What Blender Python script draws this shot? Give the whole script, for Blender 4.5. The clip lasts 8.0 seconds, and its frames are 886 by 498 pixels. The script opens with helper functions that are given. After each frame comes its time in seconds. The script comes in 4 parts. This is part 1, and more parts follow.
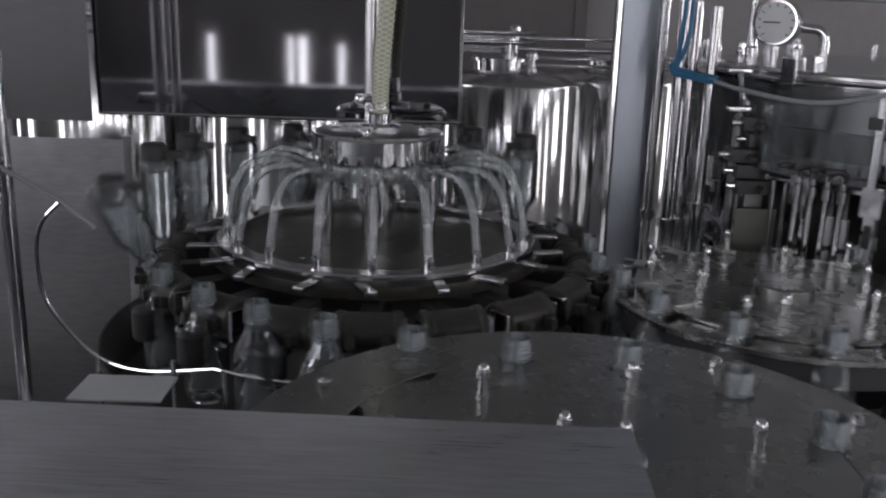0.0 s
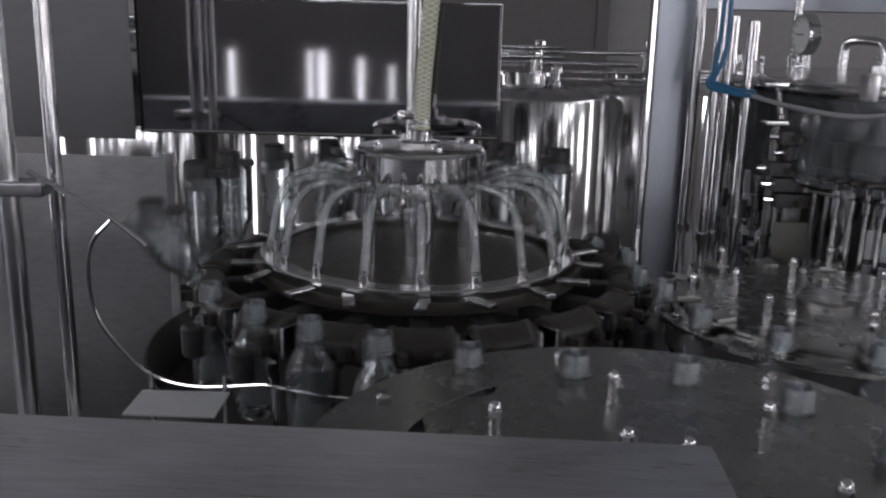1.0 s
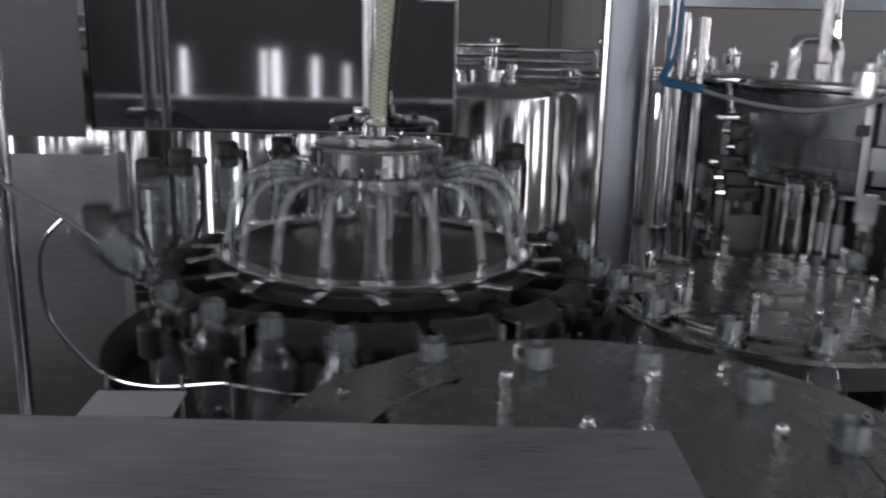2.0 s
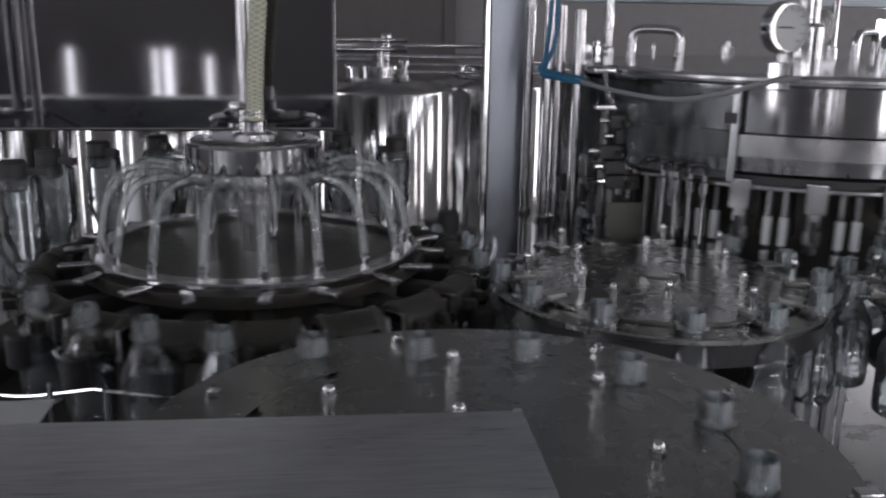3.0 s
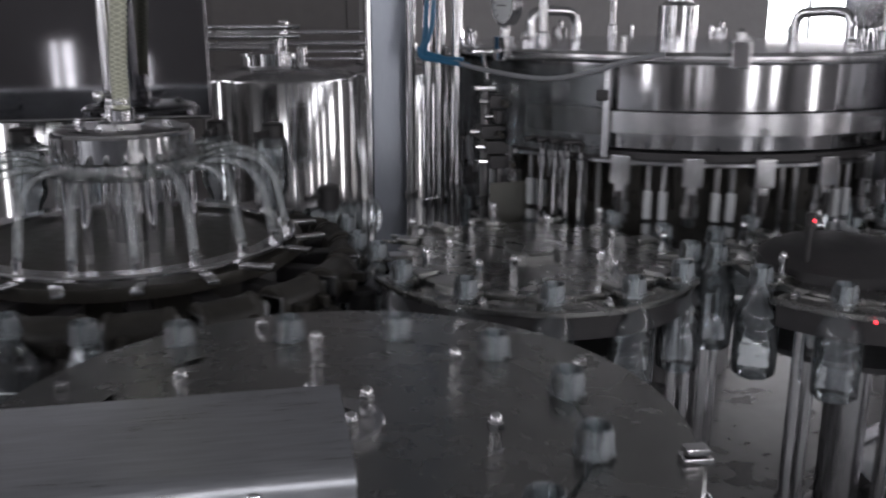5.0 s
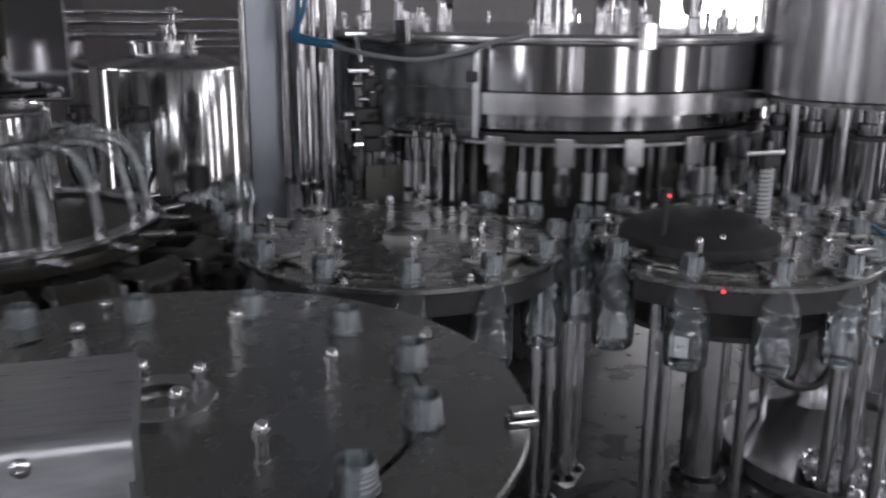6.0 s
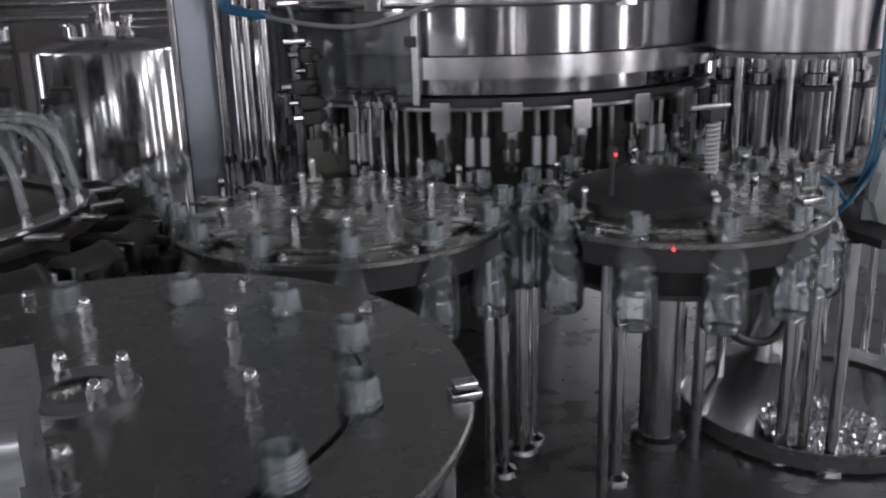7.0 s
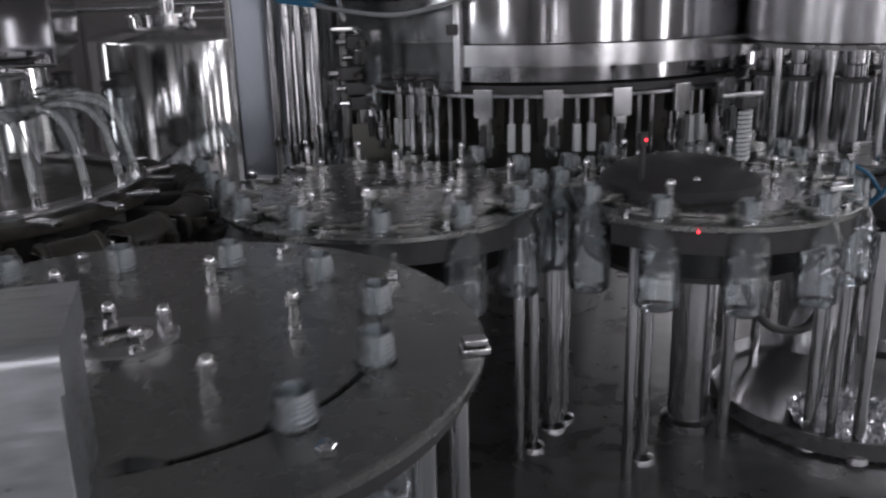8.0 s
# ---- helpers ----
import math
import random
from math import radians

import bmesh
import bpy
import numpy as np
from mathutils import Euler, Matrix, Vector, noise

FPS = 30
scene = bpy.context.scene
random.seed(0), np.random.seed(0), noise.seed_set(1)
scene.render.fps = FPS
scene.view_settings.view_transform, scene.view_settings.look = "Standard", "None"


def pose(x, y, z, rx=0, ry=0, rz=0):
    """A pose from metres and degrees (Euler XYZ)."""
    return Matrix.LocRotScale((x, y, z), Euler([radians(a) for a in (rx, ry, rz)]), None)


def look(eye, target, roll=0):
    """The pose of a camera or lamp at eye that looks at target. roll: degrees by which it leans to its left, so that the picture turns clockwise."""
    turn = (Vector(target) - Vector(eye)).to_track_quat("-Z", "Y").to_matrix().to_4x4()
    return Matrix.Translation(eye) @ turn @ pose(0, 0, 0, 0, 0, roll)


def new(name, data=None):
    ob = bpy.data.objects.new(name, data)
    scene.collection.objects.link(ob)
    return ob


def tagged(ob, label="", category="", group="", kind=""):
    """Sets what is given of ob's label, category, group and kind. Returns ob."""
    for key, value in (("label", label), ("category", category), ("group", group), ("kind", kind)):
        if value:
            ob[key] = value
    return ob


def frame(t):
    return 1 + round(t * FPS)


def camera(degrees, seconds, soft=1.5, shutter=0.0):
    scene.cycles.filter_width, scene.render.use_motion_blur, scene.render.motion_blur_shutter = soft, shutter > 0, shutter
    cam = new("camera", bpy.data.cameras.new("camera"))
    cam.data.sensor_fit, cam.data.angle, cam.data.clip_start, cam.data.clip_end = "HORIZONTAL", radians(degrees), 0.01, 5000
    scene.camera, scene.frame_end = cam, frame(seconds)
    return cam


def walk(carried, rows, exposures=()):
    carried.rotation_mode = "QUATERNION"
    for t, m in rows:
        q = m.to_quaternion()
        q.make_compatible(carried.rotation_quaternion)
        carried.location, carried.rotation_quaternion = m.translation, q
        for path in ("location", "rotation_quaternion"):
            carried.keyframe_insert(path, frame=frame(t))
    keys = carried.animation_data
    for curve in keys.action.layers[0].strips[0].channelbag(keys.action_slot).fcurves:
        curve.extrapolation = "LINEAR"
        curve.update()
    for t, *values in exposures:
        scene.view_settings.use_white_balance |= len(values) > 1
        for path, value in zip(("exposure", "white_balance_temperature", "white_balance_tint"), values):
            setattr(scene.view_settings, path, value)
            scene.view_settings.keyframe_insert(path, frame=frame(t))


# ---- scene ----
TAU = 2 * math.pi

# ---- camera and its walk: seconds, x, y, z, pitch, roll, yaw ----
cam = camera(52.21, 8.0, soft=2.2, shutter=0.5)
PATH = [
    (0, -0.0647, 0.0398, 1.7359, -15.112, -1.723, 0.187),
    (0.5, -0.0912, 0.0407, 1.7416, -14.930, -0.945, 0.526),
    (1, -0.1126, 0.0303, 1.7427, -14.358, -1.258, 1.119),
    (1.5, -0.1284, 0.0098, 1.7427, -14.082, -1.725, 0.971),
    (2, -0.1140, 0.0270, 1.7370, -14.360, -1.250, -1.680),
    (3.5, -0.0480, 0.0260, 1.7270, -14.370, -0.850, -9.400),
    (4, -0.0329, 0.0140, 1.7383, -14.588, -0.375, -10.126),
    (4.2, -0.0329, 0.0140, 1.7383, -14.668, -0.125, -10.626),
    (5.5, 0.0567, -0.0103, 1.7045, -15.360, -0.476, -15.379),
    (6, 0.0927, -0.0241, 1.6971, -15.472, -0.529, -18.542),
    (6.5, 0.1224, -0.0203, 1.6901, -16.012, 0.230, -21.400),
    (7, 0.1332, 0.0081, 1.6773, -17.117, 1.564, -21.715),
    (7.5, 0.1489, -0.0116, 1.6779, -17.308, 1.211, -20.568),
    (8, 0.1483, -0.0673, 1.6636, -17.212, 1.370, -17.908),
]
walk(cam, [(t, pose(x, y, z, 90 + p, r, yw)) for t, x, y, z, p, r, yw in PATH], exposures=[(0.0, 0.0), (8.0, 0.0)])

# ---- plan ----
Z_PLATE = 1.30      # top of the near star table
Z_T = 1.27          # transport height of the other wheels
Z_R = 1.295         # gripper height of the rinser
Z_DECK = 0.76       # top of the machine base
STAR = (0.092, 0.8587)
RINSER = (-0.185, 1.752)
STAR2 = (0.545, 1.56)
STAR3 = (1.115, 1.37)
FILLER = (1.145, 2.211)
CAPPER = (1.597, 1.607)
R1 = 0.268
W_STAR = 1.5487
SPEED = R1 * W_STAR
ROOM = (-5.5, -10.5, 7.5, 7.0, 3.6)   # x0, y0, x1, y1, height

# ---- world and lights ----
world = bpy.data.worlds.new("sky")
scene.world = world
world.use_nodes = True
wn = world.node_tree
sky = wn.nodes.new("ShaderNodeTexSky")
sky.sky_type = "NISHITA"
sky.sun_disc = False
sky.sun_elevation, sky.sun_rotation = radians(38), radians(120)
wn.links.new(sky.outputs[0], wn.nodes["Background"].inputs[0])
wn.nodes["Background"].inputs[1].default_value = 0.08


def opening_light(x, y, z, sx, sz, target, power, colour=(0.96, 0.935, 1.0)):
    lamp = bpy.data.lights.new("opening_light", "AREA")
    lamp.shape, lamp.size, lamp.size_y, lamp.energy, lamp.color = "RECTANGLE", sx, sz, power, colour
    ob = new("opening_light", lamp)
    ob.matrix_world = look((x, y, z), target)
    return ob


# hall openings: x, y of the middle, sill, head, width, wall; only the north window is seen, the rest are added to light
# the hall
# the narrow low south ones are added to streak the hood's reflection
LIGHT_OPENINGS = [("south", -3.7, 0.35, 1.2, 0.10), ("south", -2.46, 0.35, 1.2, 0.08), ("south", -2.27, 0.35, 1.2, 0.13), ("south", -1.66, 0.40, 1.1, 0.09), ("south", -1.17, 0.40, 1.0, 0.06),
           ("south", 3.0, 0.3, 2.3, 0.9), ("south", 5.4, 0.3, 2.3, 0.8), ("west", -6.0, 0.3, 2.3, 0.9), ("east", -6.0, 0.3, 2.3, 0.9),
           ("west", -2.6, 0.3, 2.3, 0.50), ("west", -0.4, 0.3, 2.3, 0.70), ("west", 3.6, 0.3, 2.3, 0.50), ("west", 5.4, 0.3, 2.3, 0.40),
           ("east", -2.4, 0.3, 2.3, 0.55), ("east", -0.2, 0.3, 2.3, 0.45), ("east", 2.0, 1.2, 2.3, 1.0), ("east", 4.4, 0.3, 2.3, 0.60), ("north", 4.98, 1.375, 1.77, 1.1)]
# unseen high openings under the ceiling, added to brighten the hall
ADDED_HIGH = [(side, c, 2.75, 3.35, 1.7) for side in ("south", "west", "east") for c in ((-4.0, -1.6, 0.8, 3.2, 5.6) if side == "south" else (-8.5, -5.8, -3.0, -0.6, 1.8, 4.2))]
WATTS = 18          # per square metre of window
x0, y0, x1, y1, hh = ROOM
for side, c, lo, hi, w in LIGHT_OPENINGS + ADDED_HIGH:
    mz, sz = (lo + hi) / 2, hi - lo
    # stronger from the south, for glints on lid and rim edges
    gain = 1.8 if lo > 2.5 and side == "south" else 1.0
    if side == "south":
        opening_light(c, y0 - 0.05, mz, w, sz, (c, 9, mz), gain * WATTS * w * sz)
    elif side == "north":
        opening_light(c, y1 - 0.01, mz, w, sz, (c, -9, mz), 4 * WATTS * w * sz)
    elif side == "west":
        opening_light(x0 - 0.05, c, mz, w, sz, (9, c, mz), WATTS * w * sz)
    else:
        opening_light(x1 + 0.05, c, mz, w, sz, (-9, c, mz), WATTS * w * sz)

# ---- materials ----
def material(name, base, rough=0.4, metal=0.0, noise_scale=30.0, colour_var=0.12, rough_var=0.1, bump=0.0, stretch=(1, 1, 1), big_scale=3.0, coat=0.0, spec=0.5):
    m = bpy.data.materials.new(name)
    m.use_nodes = True
    nt = m.node_tree
    b = nt.nodes["Principled BSDF"]
    tc = nt.nodes.new("ShaderNodeTexCoord")
    mp = nt.nodes.new("ShaderNodeMapping")
    mp.inputs["Scale"].default_value = stretch
    nt.links.new(tc.outputs["Object"], mp.inputs[0])
    fine = nt.nodes.new("ShaderNodeTexNoise")
    fine.inputs["Scale"].default_value, fine.inputs["Detail"].default_value = noise_scale, 6
    nt.links.new(mp.outputs[0], fine.inputs["Vector"])
    big = nt.nodes.new("ShaderNodeTexNoise")
    big.inputs["Scale"].default_value, big.inputs["Detail"].default_value = big_scale, 3
    nt.links.new(tc.outputs["Object"], big.inputs["Vector"])
    mix = nt.nodes.new("ShaderNodeMath")
    mix.operation = "ADD"
    nt.links.new(fine.outputs["Fac"], mix.inputs[0])
    nt.links.new(big.outputs["Fac"], mix.inputs[1])
    rng = nt.nodes.new("ShaderNodeMapRange")
    rng.inputs["From Min"].default_value, rng.inputs["From Max"].default_value = 0.6, 1.4
    rng.inputs["To Min"].default_value, rng.inputs["To Max"].default_value = 1 - colour_var, 1 + colour_var
    nt.links.new(mix.outputs[0], rng.inputs["Value"])
    col = nt.nodes.new("ShaderNodeVectorMath")
    col.operation = "SCALE"
    col.inputs[0].default_value = base
    nt.links.new(rng.outputs[0], col.inputs["Scale"])
    nt.links.new(col.outputs[0], b.inputs["Base Color"])
    rr = nt.nodes.new("ShaderNodeMapRange")
    rr.inputs["From Min"].default_value, rr.inputs["From Max"].default_value = 0.6, 1.4
    rr.inputs["To Min"].default_value, rr.inputs["To Max"].default_value = max(0.02, rough - rough_var), rough + rough_var
    nt.links.new(mix.outputs[0], rr.inputs["Value"])
    nt.links.new(rr.outputs[0], b.inputs["Roughness"])
    b.inputs["Metallic"].default_value = metal
    b.inputs["Specular IOR Level"].default_value = spec
    b.inputs["Coat Weight"].default_value = coat
    if bump:
        bp = nt.nodes.new("ShaderNodeBump")
        bp.inputs["Strength"].default_value, bp.inputs["Distance"].default_value = bump, 0.002
        nt.links.new(fine.outputs["Fac"], bp.inputs["Height"])
        nt.links.new(bp.outputs[0], b.inputs["Normal"])
    return m


def clear(name, tint, haze=0.12, rough=0.06, gloss=0.9, ior=1.55, ripple=0.25):
    """Thin clear plastic: see-through, glossy at grazing angles, with a slight milky haze."""
    m = bpy.data.materials.new(name)
    m.use_nodes = True
    nt = m.node_tree
    nt.nodes.remove(nt.nodes["Principled BSDF"])
    out = nt.nodes["Material Output"]
    tr = nt.nodes.new("ShaderNodeBsdfTransparent")
    tr.inputs[0].default_value = (*tint, 1)
    gl = nt.nodes.new("ShaderNodeBsdfGlossy")
    gl.inputs["Roughness"].default_value = rough
    gl.inputs[0].default_value = (gloss, gloss, gloss, 1)
    df = nt.nodes.new("ShaderNodeBsdfDiffuse")
    df.inputs[0].default_value = (0.84, 0.90, 0.94, 1)
    nz = nt.nodes.new("ShaderNodeTexNoise")
    nz.inputs["Scale"].default_value, nz.inputs["Detail"].default_value = 40, 4
    tc = nt.nodes.new("ShaderNodeTexCoord")
    mp = nt.nodes.new("ShaderNodeMapping")
    mp.inputs["Scale"].default_value = (1, 1, 0.3)
    nt.links.new(tc.outputs["Object"], mp.inputs[0])
    nt.links.new(mp.outputs[0], nz.inputs["Vector"])
    mr = nt.nodes.new("ShaderNodeMapRange")
    mr.inputs["From Min"].default_value, mr.inputs["From Max"].default_value = 0.35, 0.68
    mr.inputs["To Min"].default_value, mr.inputs["To Max"].default_value = haze * 0.25, haze * 2.0
    bp = nt.nodes.new("ShaderNodeBump")
    bp.inputs["Strength"].default_value, bp.inputs["Distance"].default_value = ripple, 0.004
    nt.links.new(nz.outputs["Fac"], bp.inputs["Height"])
    nt.links.new(bp.outputs[0], gl.inputs["Normal"])
    nt.links.new(nz.outputs["Fac"], mr.inputs["Value"])
    m1 = nt.nodes.new("ShaderNodeMixShader")
    nt.links.new(mr.outputs[0], m1.inputs[0])
    nt.links.new(tr.outputs[0], m1.inputs[1])
    nt.links.new(df.outputs[0], m1.inputs[2])
    fr = nt.nodes.new("ShaderNodeFresnel")
    fr.inputs[0].default_value = ior
    m2 = nt.nodes.new("ShaderNodeMixShader")
    nt.links.new(fr.outputs[0], m2.inputs[0])
    nt.links.new(m1.outputs[0], m2.inputs[1])
    nt.links.new(gl.outputs[0], m2.inputs[2])
    nt.links.new(m2.outputs[0], out.inputs[0])
    return m


BRUSHED = material("brushed_steel", (0.50, 0.50, 0.51), 0.34, 1.0, 40, 0.1, 0.07, 0.05, (1, 8, 8))
COVER = material("cover_steel", (0.66, 0.68, 0.71), 0.36, 1.0, 22, 0.26, 0.14, 0.12, (1.2, 26, 6), 7.0)
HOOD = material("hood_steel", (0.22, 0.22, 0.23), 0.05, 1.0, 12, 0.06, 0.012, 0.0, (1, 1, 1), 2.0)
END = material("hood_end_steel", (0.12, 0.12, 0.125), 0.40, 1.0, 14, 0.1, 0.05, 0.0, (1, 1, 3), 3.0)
DISC = material("disc_steel", (0.355, 0.355, 0.345), 0.27, 1.0, 34, 0.07, 0.035, 0.0, (1, 1, 1), 6.0)
CHROME = material("polished_steel", (0.68, 0.68, 0.69), 0.1, 1.0, 30, 0.05, 0.04)
SATIN = material("satin_steel", (0.56, 0.56, 0.57), 0.2, 1.0, 40, 0.08, 0.07)
BOWL = material("bowl_steel", (0.45, 0.45, 0.46), 0.09, 1.0, 24, 0.05, 0.04, 0.0, (1, 1, 6), 3.0)
TANK = material("tank_steel", (0.52, 0.52, 0.52), 0.11, 1.0, 20, 0.05, 0.015, 0.0, (1, 1, 4), 1.5)
DRUM = material("drum_steel", (0.40, 0.40, 0.41), 0.25, 1.0, 30, 0.08, 0.04)
SPINDLE = material("spindle_steel", (0.34, 0.34, 0.35), 0.13, 1.0, 30, 0.08, 0.04)
PILLAR = material("pillar_steel", (0.30, 0.32, 0.355), 0.34, 1.0, 30, 0.08, 0.06, 0.03, (8, 8, 1))
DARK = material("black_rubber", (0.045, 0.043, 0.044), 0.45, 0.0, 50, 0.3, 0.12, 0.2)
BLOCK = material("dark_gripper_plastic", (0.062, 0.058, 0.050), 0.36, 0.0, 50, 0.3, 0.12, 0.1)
WHITE = material("white_plastic", (0.72, 0.74, 0.75), 0.4, 0.0, 40, 0.06)
BLUE = material("blue_air_tube", (0.035, 0.15, 0.27), 0.35, 0.0, 40, 0.2)
CABLE = material("grey_cable", (0.32, 0.33, 0.34), 0.45, 0.0, 40, 0.1)
BRAID = material("braided_hose", (0.46, 0.47, 0.36), 0.45, 0.0, 90, 0.2, 0.1, 0.3)
STRAND = material("braid_strand", (0.74, 0.75, 0.62), 0.4, 0.0, 60, 0.1)
DECK = material("base_plate_steel", (0.21, 0.208, 0.21), 0.3, 0.7, 20, 0.2, 0.08, 0.02, (1, 1, 1), 5.0)
WALL = material("painted_wall", (0.29, 0.28, 0.28), 0.8, 0.0, 14, 0.1, 0.08, 0.1, (1, 1, 1), 0.7)
FLOOR = material("epoxy_floor", (0.16, 0.17, 0.17), 0.35, 0.0, 12, 0.2, 0.12, 0.05, (1, 1, 1), 0.8)
CEIL = material("ceiling_paint", (0.45, 0.45, 0.45), 0.85, 0.0, 12, 0.08)
DIAL = material("gauge_dial", (0.78, 0.80, 0.80), 0.4, 0.0, 60, 0.04)
INK = material("gauge_ink", (0.03, 0.03, 0.03), 0.5, 0.0, 60, 0.1)
PET = clear("clear_pet", (0.95, 0.985, 1.0), 0.085, 0.04, 1.0, 1.5, 0.16)
TUBE = clear("clear_hose", (0.97, 0.98, 0.965), 0.16, 0.08, 1.0, 1.4, 0.05)
NECKMAT = clear("neck_pet", (0.93, 0.985, 1.0), 0.25, 0.04, 1.0, 2.2, 0.12)


# ---- mesh helpers ----
def weigh_normals(me, least):
    """Corner normals weighed by face area, so that flat faces stay flat beside their chamfers."""
    at = [[] for _ in me.vertices]
    for p in me.polygons:
        for i in p.vertices:
            at[i].append((p.normal.copy(), p.area))
    out = []
    for p in me.polygons:
        n0 = p.normal
        for i in p.vertices:
            n = Vector((0, 0, 0))
            for q, area in at[i]:
                if q.dot(n0) > least:
                    n += q * area
            out.append(n.normalized() if n.length > 1e-12 else n0)
    me.normals_split_custom_set(out)


class Shape:
    """Collects vertices and faces of one mesh."""

    def __init__(self):
        self.v, self.f, self.flat = [], [], False

    def add(self, v, f):
        k = len(self.v)
        self.v += [tuple(p) for p in v]
        self.f += [tuple(i + k for i in q) for q in f]
        return self

    def lathe(self, profile, seg=48, c=(0, 0, 0), a0=0.0, a1=TAU):
        """Turns a profile of (radius, height) about the upright axis through c."""
        full = abs(a1 - a0 - TAU) < 1e-6
        n = seg if full else seg + 1
        v = [(c[0] + r * math.cos(a0 + (a1 - a0) * i / seg), c[1] + r * math.sin(a0 + (a1 - a0) * i / seg), c[2] + z) for i in range(n) for r, z in profile]
        m = len(profile)
        f = []
        for i in range(seg):
            j = (i + 1) % n
            for k in range(m - 1):
                f.append((i * m + k, j * m + k, j * m + k + 1, i * m + k + 1))
        return self.add(v, f)

    def sweep(self, pts, r, seg=10, close=False):
        """A round bar along points; r may be a number or a list."""
        pts = [Vector(p) for p in pts]
        n = len(pts)
        rs = r if isinstance(r, (list, tuple)) else [r] * n
        v, f = [], []
        up = None
        for i, p in enumerate(pts):
            a, b = pts[max(i - 1, 0)], pts[min(i + 1, n - 1)]
            if close:
                a, b = pts[i - 1], pts[(i + 1) % n]
            d = (b - a).normalized()
            if up is None:
                up = d.orthogonal().normalized()
            up = (up - d * up.dot(d)).normalized()
            side = d.cross(up)
            for k in range(seg):
                w = TAU * k / seg
                v.append(p + (up * math.cos(w) + side * math.sin(w)) * rs[i])
        for i in range(n if close else n - 1):
            j = (i + 1) % n
            for k in range(seg):
                q = (k + 1) % seg
                f.append((i * seg + k, i * seg + q, j * seg + q, j * seg + k))
        if not close:
            f.append(tuple(range(seg))[::-1])
            f.append(tuple((n - 1) * seg + k for k in range(seg)))
        return self.add(v, f)

    def box(self, lo, hi, ch=0.002, m=None):
        """A box with chamfered edges."""
        self.flat = self.flat or bool(ch)
        bm = bmesh.new()
        bmesh.ops.create_cube(bm, size=1)
        for q in bm.verts:
            q.co = Vector([lo[i] + (q.co[i] + 0.5) * (hi[i] - lo[i]) for i in range(3)])
        if ch:
            bmesh.ops.bevel(bm, geom=bm.edges[:], offset=ch, segments=2, affect="EDGES", profile=0.5)
        bm.verts.index_update()
        v = [(m @ q.co) if m else q.co.copy() for q in bm.verts]
        f = [[q.index for q in p.verts] for p in bm.faces]
        bm.free()
        return self.add(v, f)

    def prism(self, n, r, z0, z1, c=(0, 0), turn=0.0, ch=0.001):
        prof = [(0, z0), (r - ch, z0), (r, z0 + ch), (r, z1 - ch), (r - ch, z1), (0, z1)]
        return self.lathe(prof, n, (c[0], c[1], 0), turn, turn + TAU)

    def mesh(self, name, mat, sharp=35):
        me = bpy.data.meshes.new(name)
        me.from_pydata(self.v, [], self.f)
        bm = bmesh.new()
        bm.from_mesh(me)
        bmesh.ops.remove_doubles(bm, verts=bm.verts, dist=1e-6)
        bmesh.ops.recalc_face_normals(bm, faces=bm.faces)
        bm.to_mesh(me)
        bm.free()
        me.materials.append(mat)
        me.polygons.foreach_set("use_smooth", [True] * len(me.polygons))
        me.set_sharp_from_angle(angle=radians(sharp))
        if self.flat:
            weigh_normals(me, math.cos(radians(sharp)))
        return me


def part(name, shape, mat, parent, label="", m=None, sharp=35):
    data = shape if isinstance(shape, bpy.types.Mesh) else shape.mesh(name, mat, sharp)
    ob = new(name, data)
    ob.parent = parent
    if m is not None:
        ob.matrix_basis = m
    return tagged(ob, label)


def thing(name, m, label, category, group="", kind=""):
    ob = new(name)
    ob.empty_display_size = 0.05
    ob.matrix_basis = m
    return tagged(ob, label, category, group, kind)


def solid(name, shape, mat, label, category="", kind="", m=None, group=""):
    ob = new(name, shape.mesh(name, mat))
    if m is not None:
        ob.matrix_basis = m
    return tagged(ob, label, category, group, kind)


def arc(r, a0, a1, z, n=24, c=(0, 0)):
    return [(c[0] + r * math.cos(a0 + (a1 - a0) * i / n), c[1] + r * math.sin(a0 + (a1 - a0) * i / n), z) for i in range(n + 1)]


def smooth_line(pts, n=8):
    """Catmull-Rom through points."""
    p = [Vector(q) for q in pts]
    p = [p[0] * 2 - p[1]] + p + [p[-1] * 2 - p[-2]]
    out = []
    for i in range(1, len(p) - 2):
        for k in range(n):
            t = k / n
            a, b, c, e = p[i - 1], p[i], p[i + 1], p[i + 2]
            out.append(0.5 * ((2 * b) + (c - a) * t + (2 * a - 5 * b + 4 * c - e) * t * t + (3 * b - a - 3 * c + e) * t ** 3))
    out.append(p[-2])
    return out


def dome_nut_mesh(name, h):
    """A stand-off post with a hexagon and a domed cap nut."""
    s = Shape()
    s.lathe([(0, 0), (0.0085, 0), (0.0085, 0.003), (0.0062, 0.004), (0.0062, h - 0.019)], 16)
    s.prism(6, 0.0085, h - 0.019, h - 0.009)
    s.lathe([(0.0068, h - 0.009), (0.0066, h - 0.005), (0.005, h - 0.002), (0.0025, h - 0.0004), (0, h)], 16)
    return s.mesh(name, CHROME)


NUT = dome_nut_mesh("dome_nut", 0.042)
NUT_LOW = dome_nut_mesh("dome_nut", 0.026)
HEX = Shape().prism(6, 0.009, 0, 0.008).lathe([(0.005, 0.008), (0.005, 0.012), (0, 0.012)], 10).mesh("bolt", CHROME)
NUT.name, HEX.name = "dome_nut", "bolt"


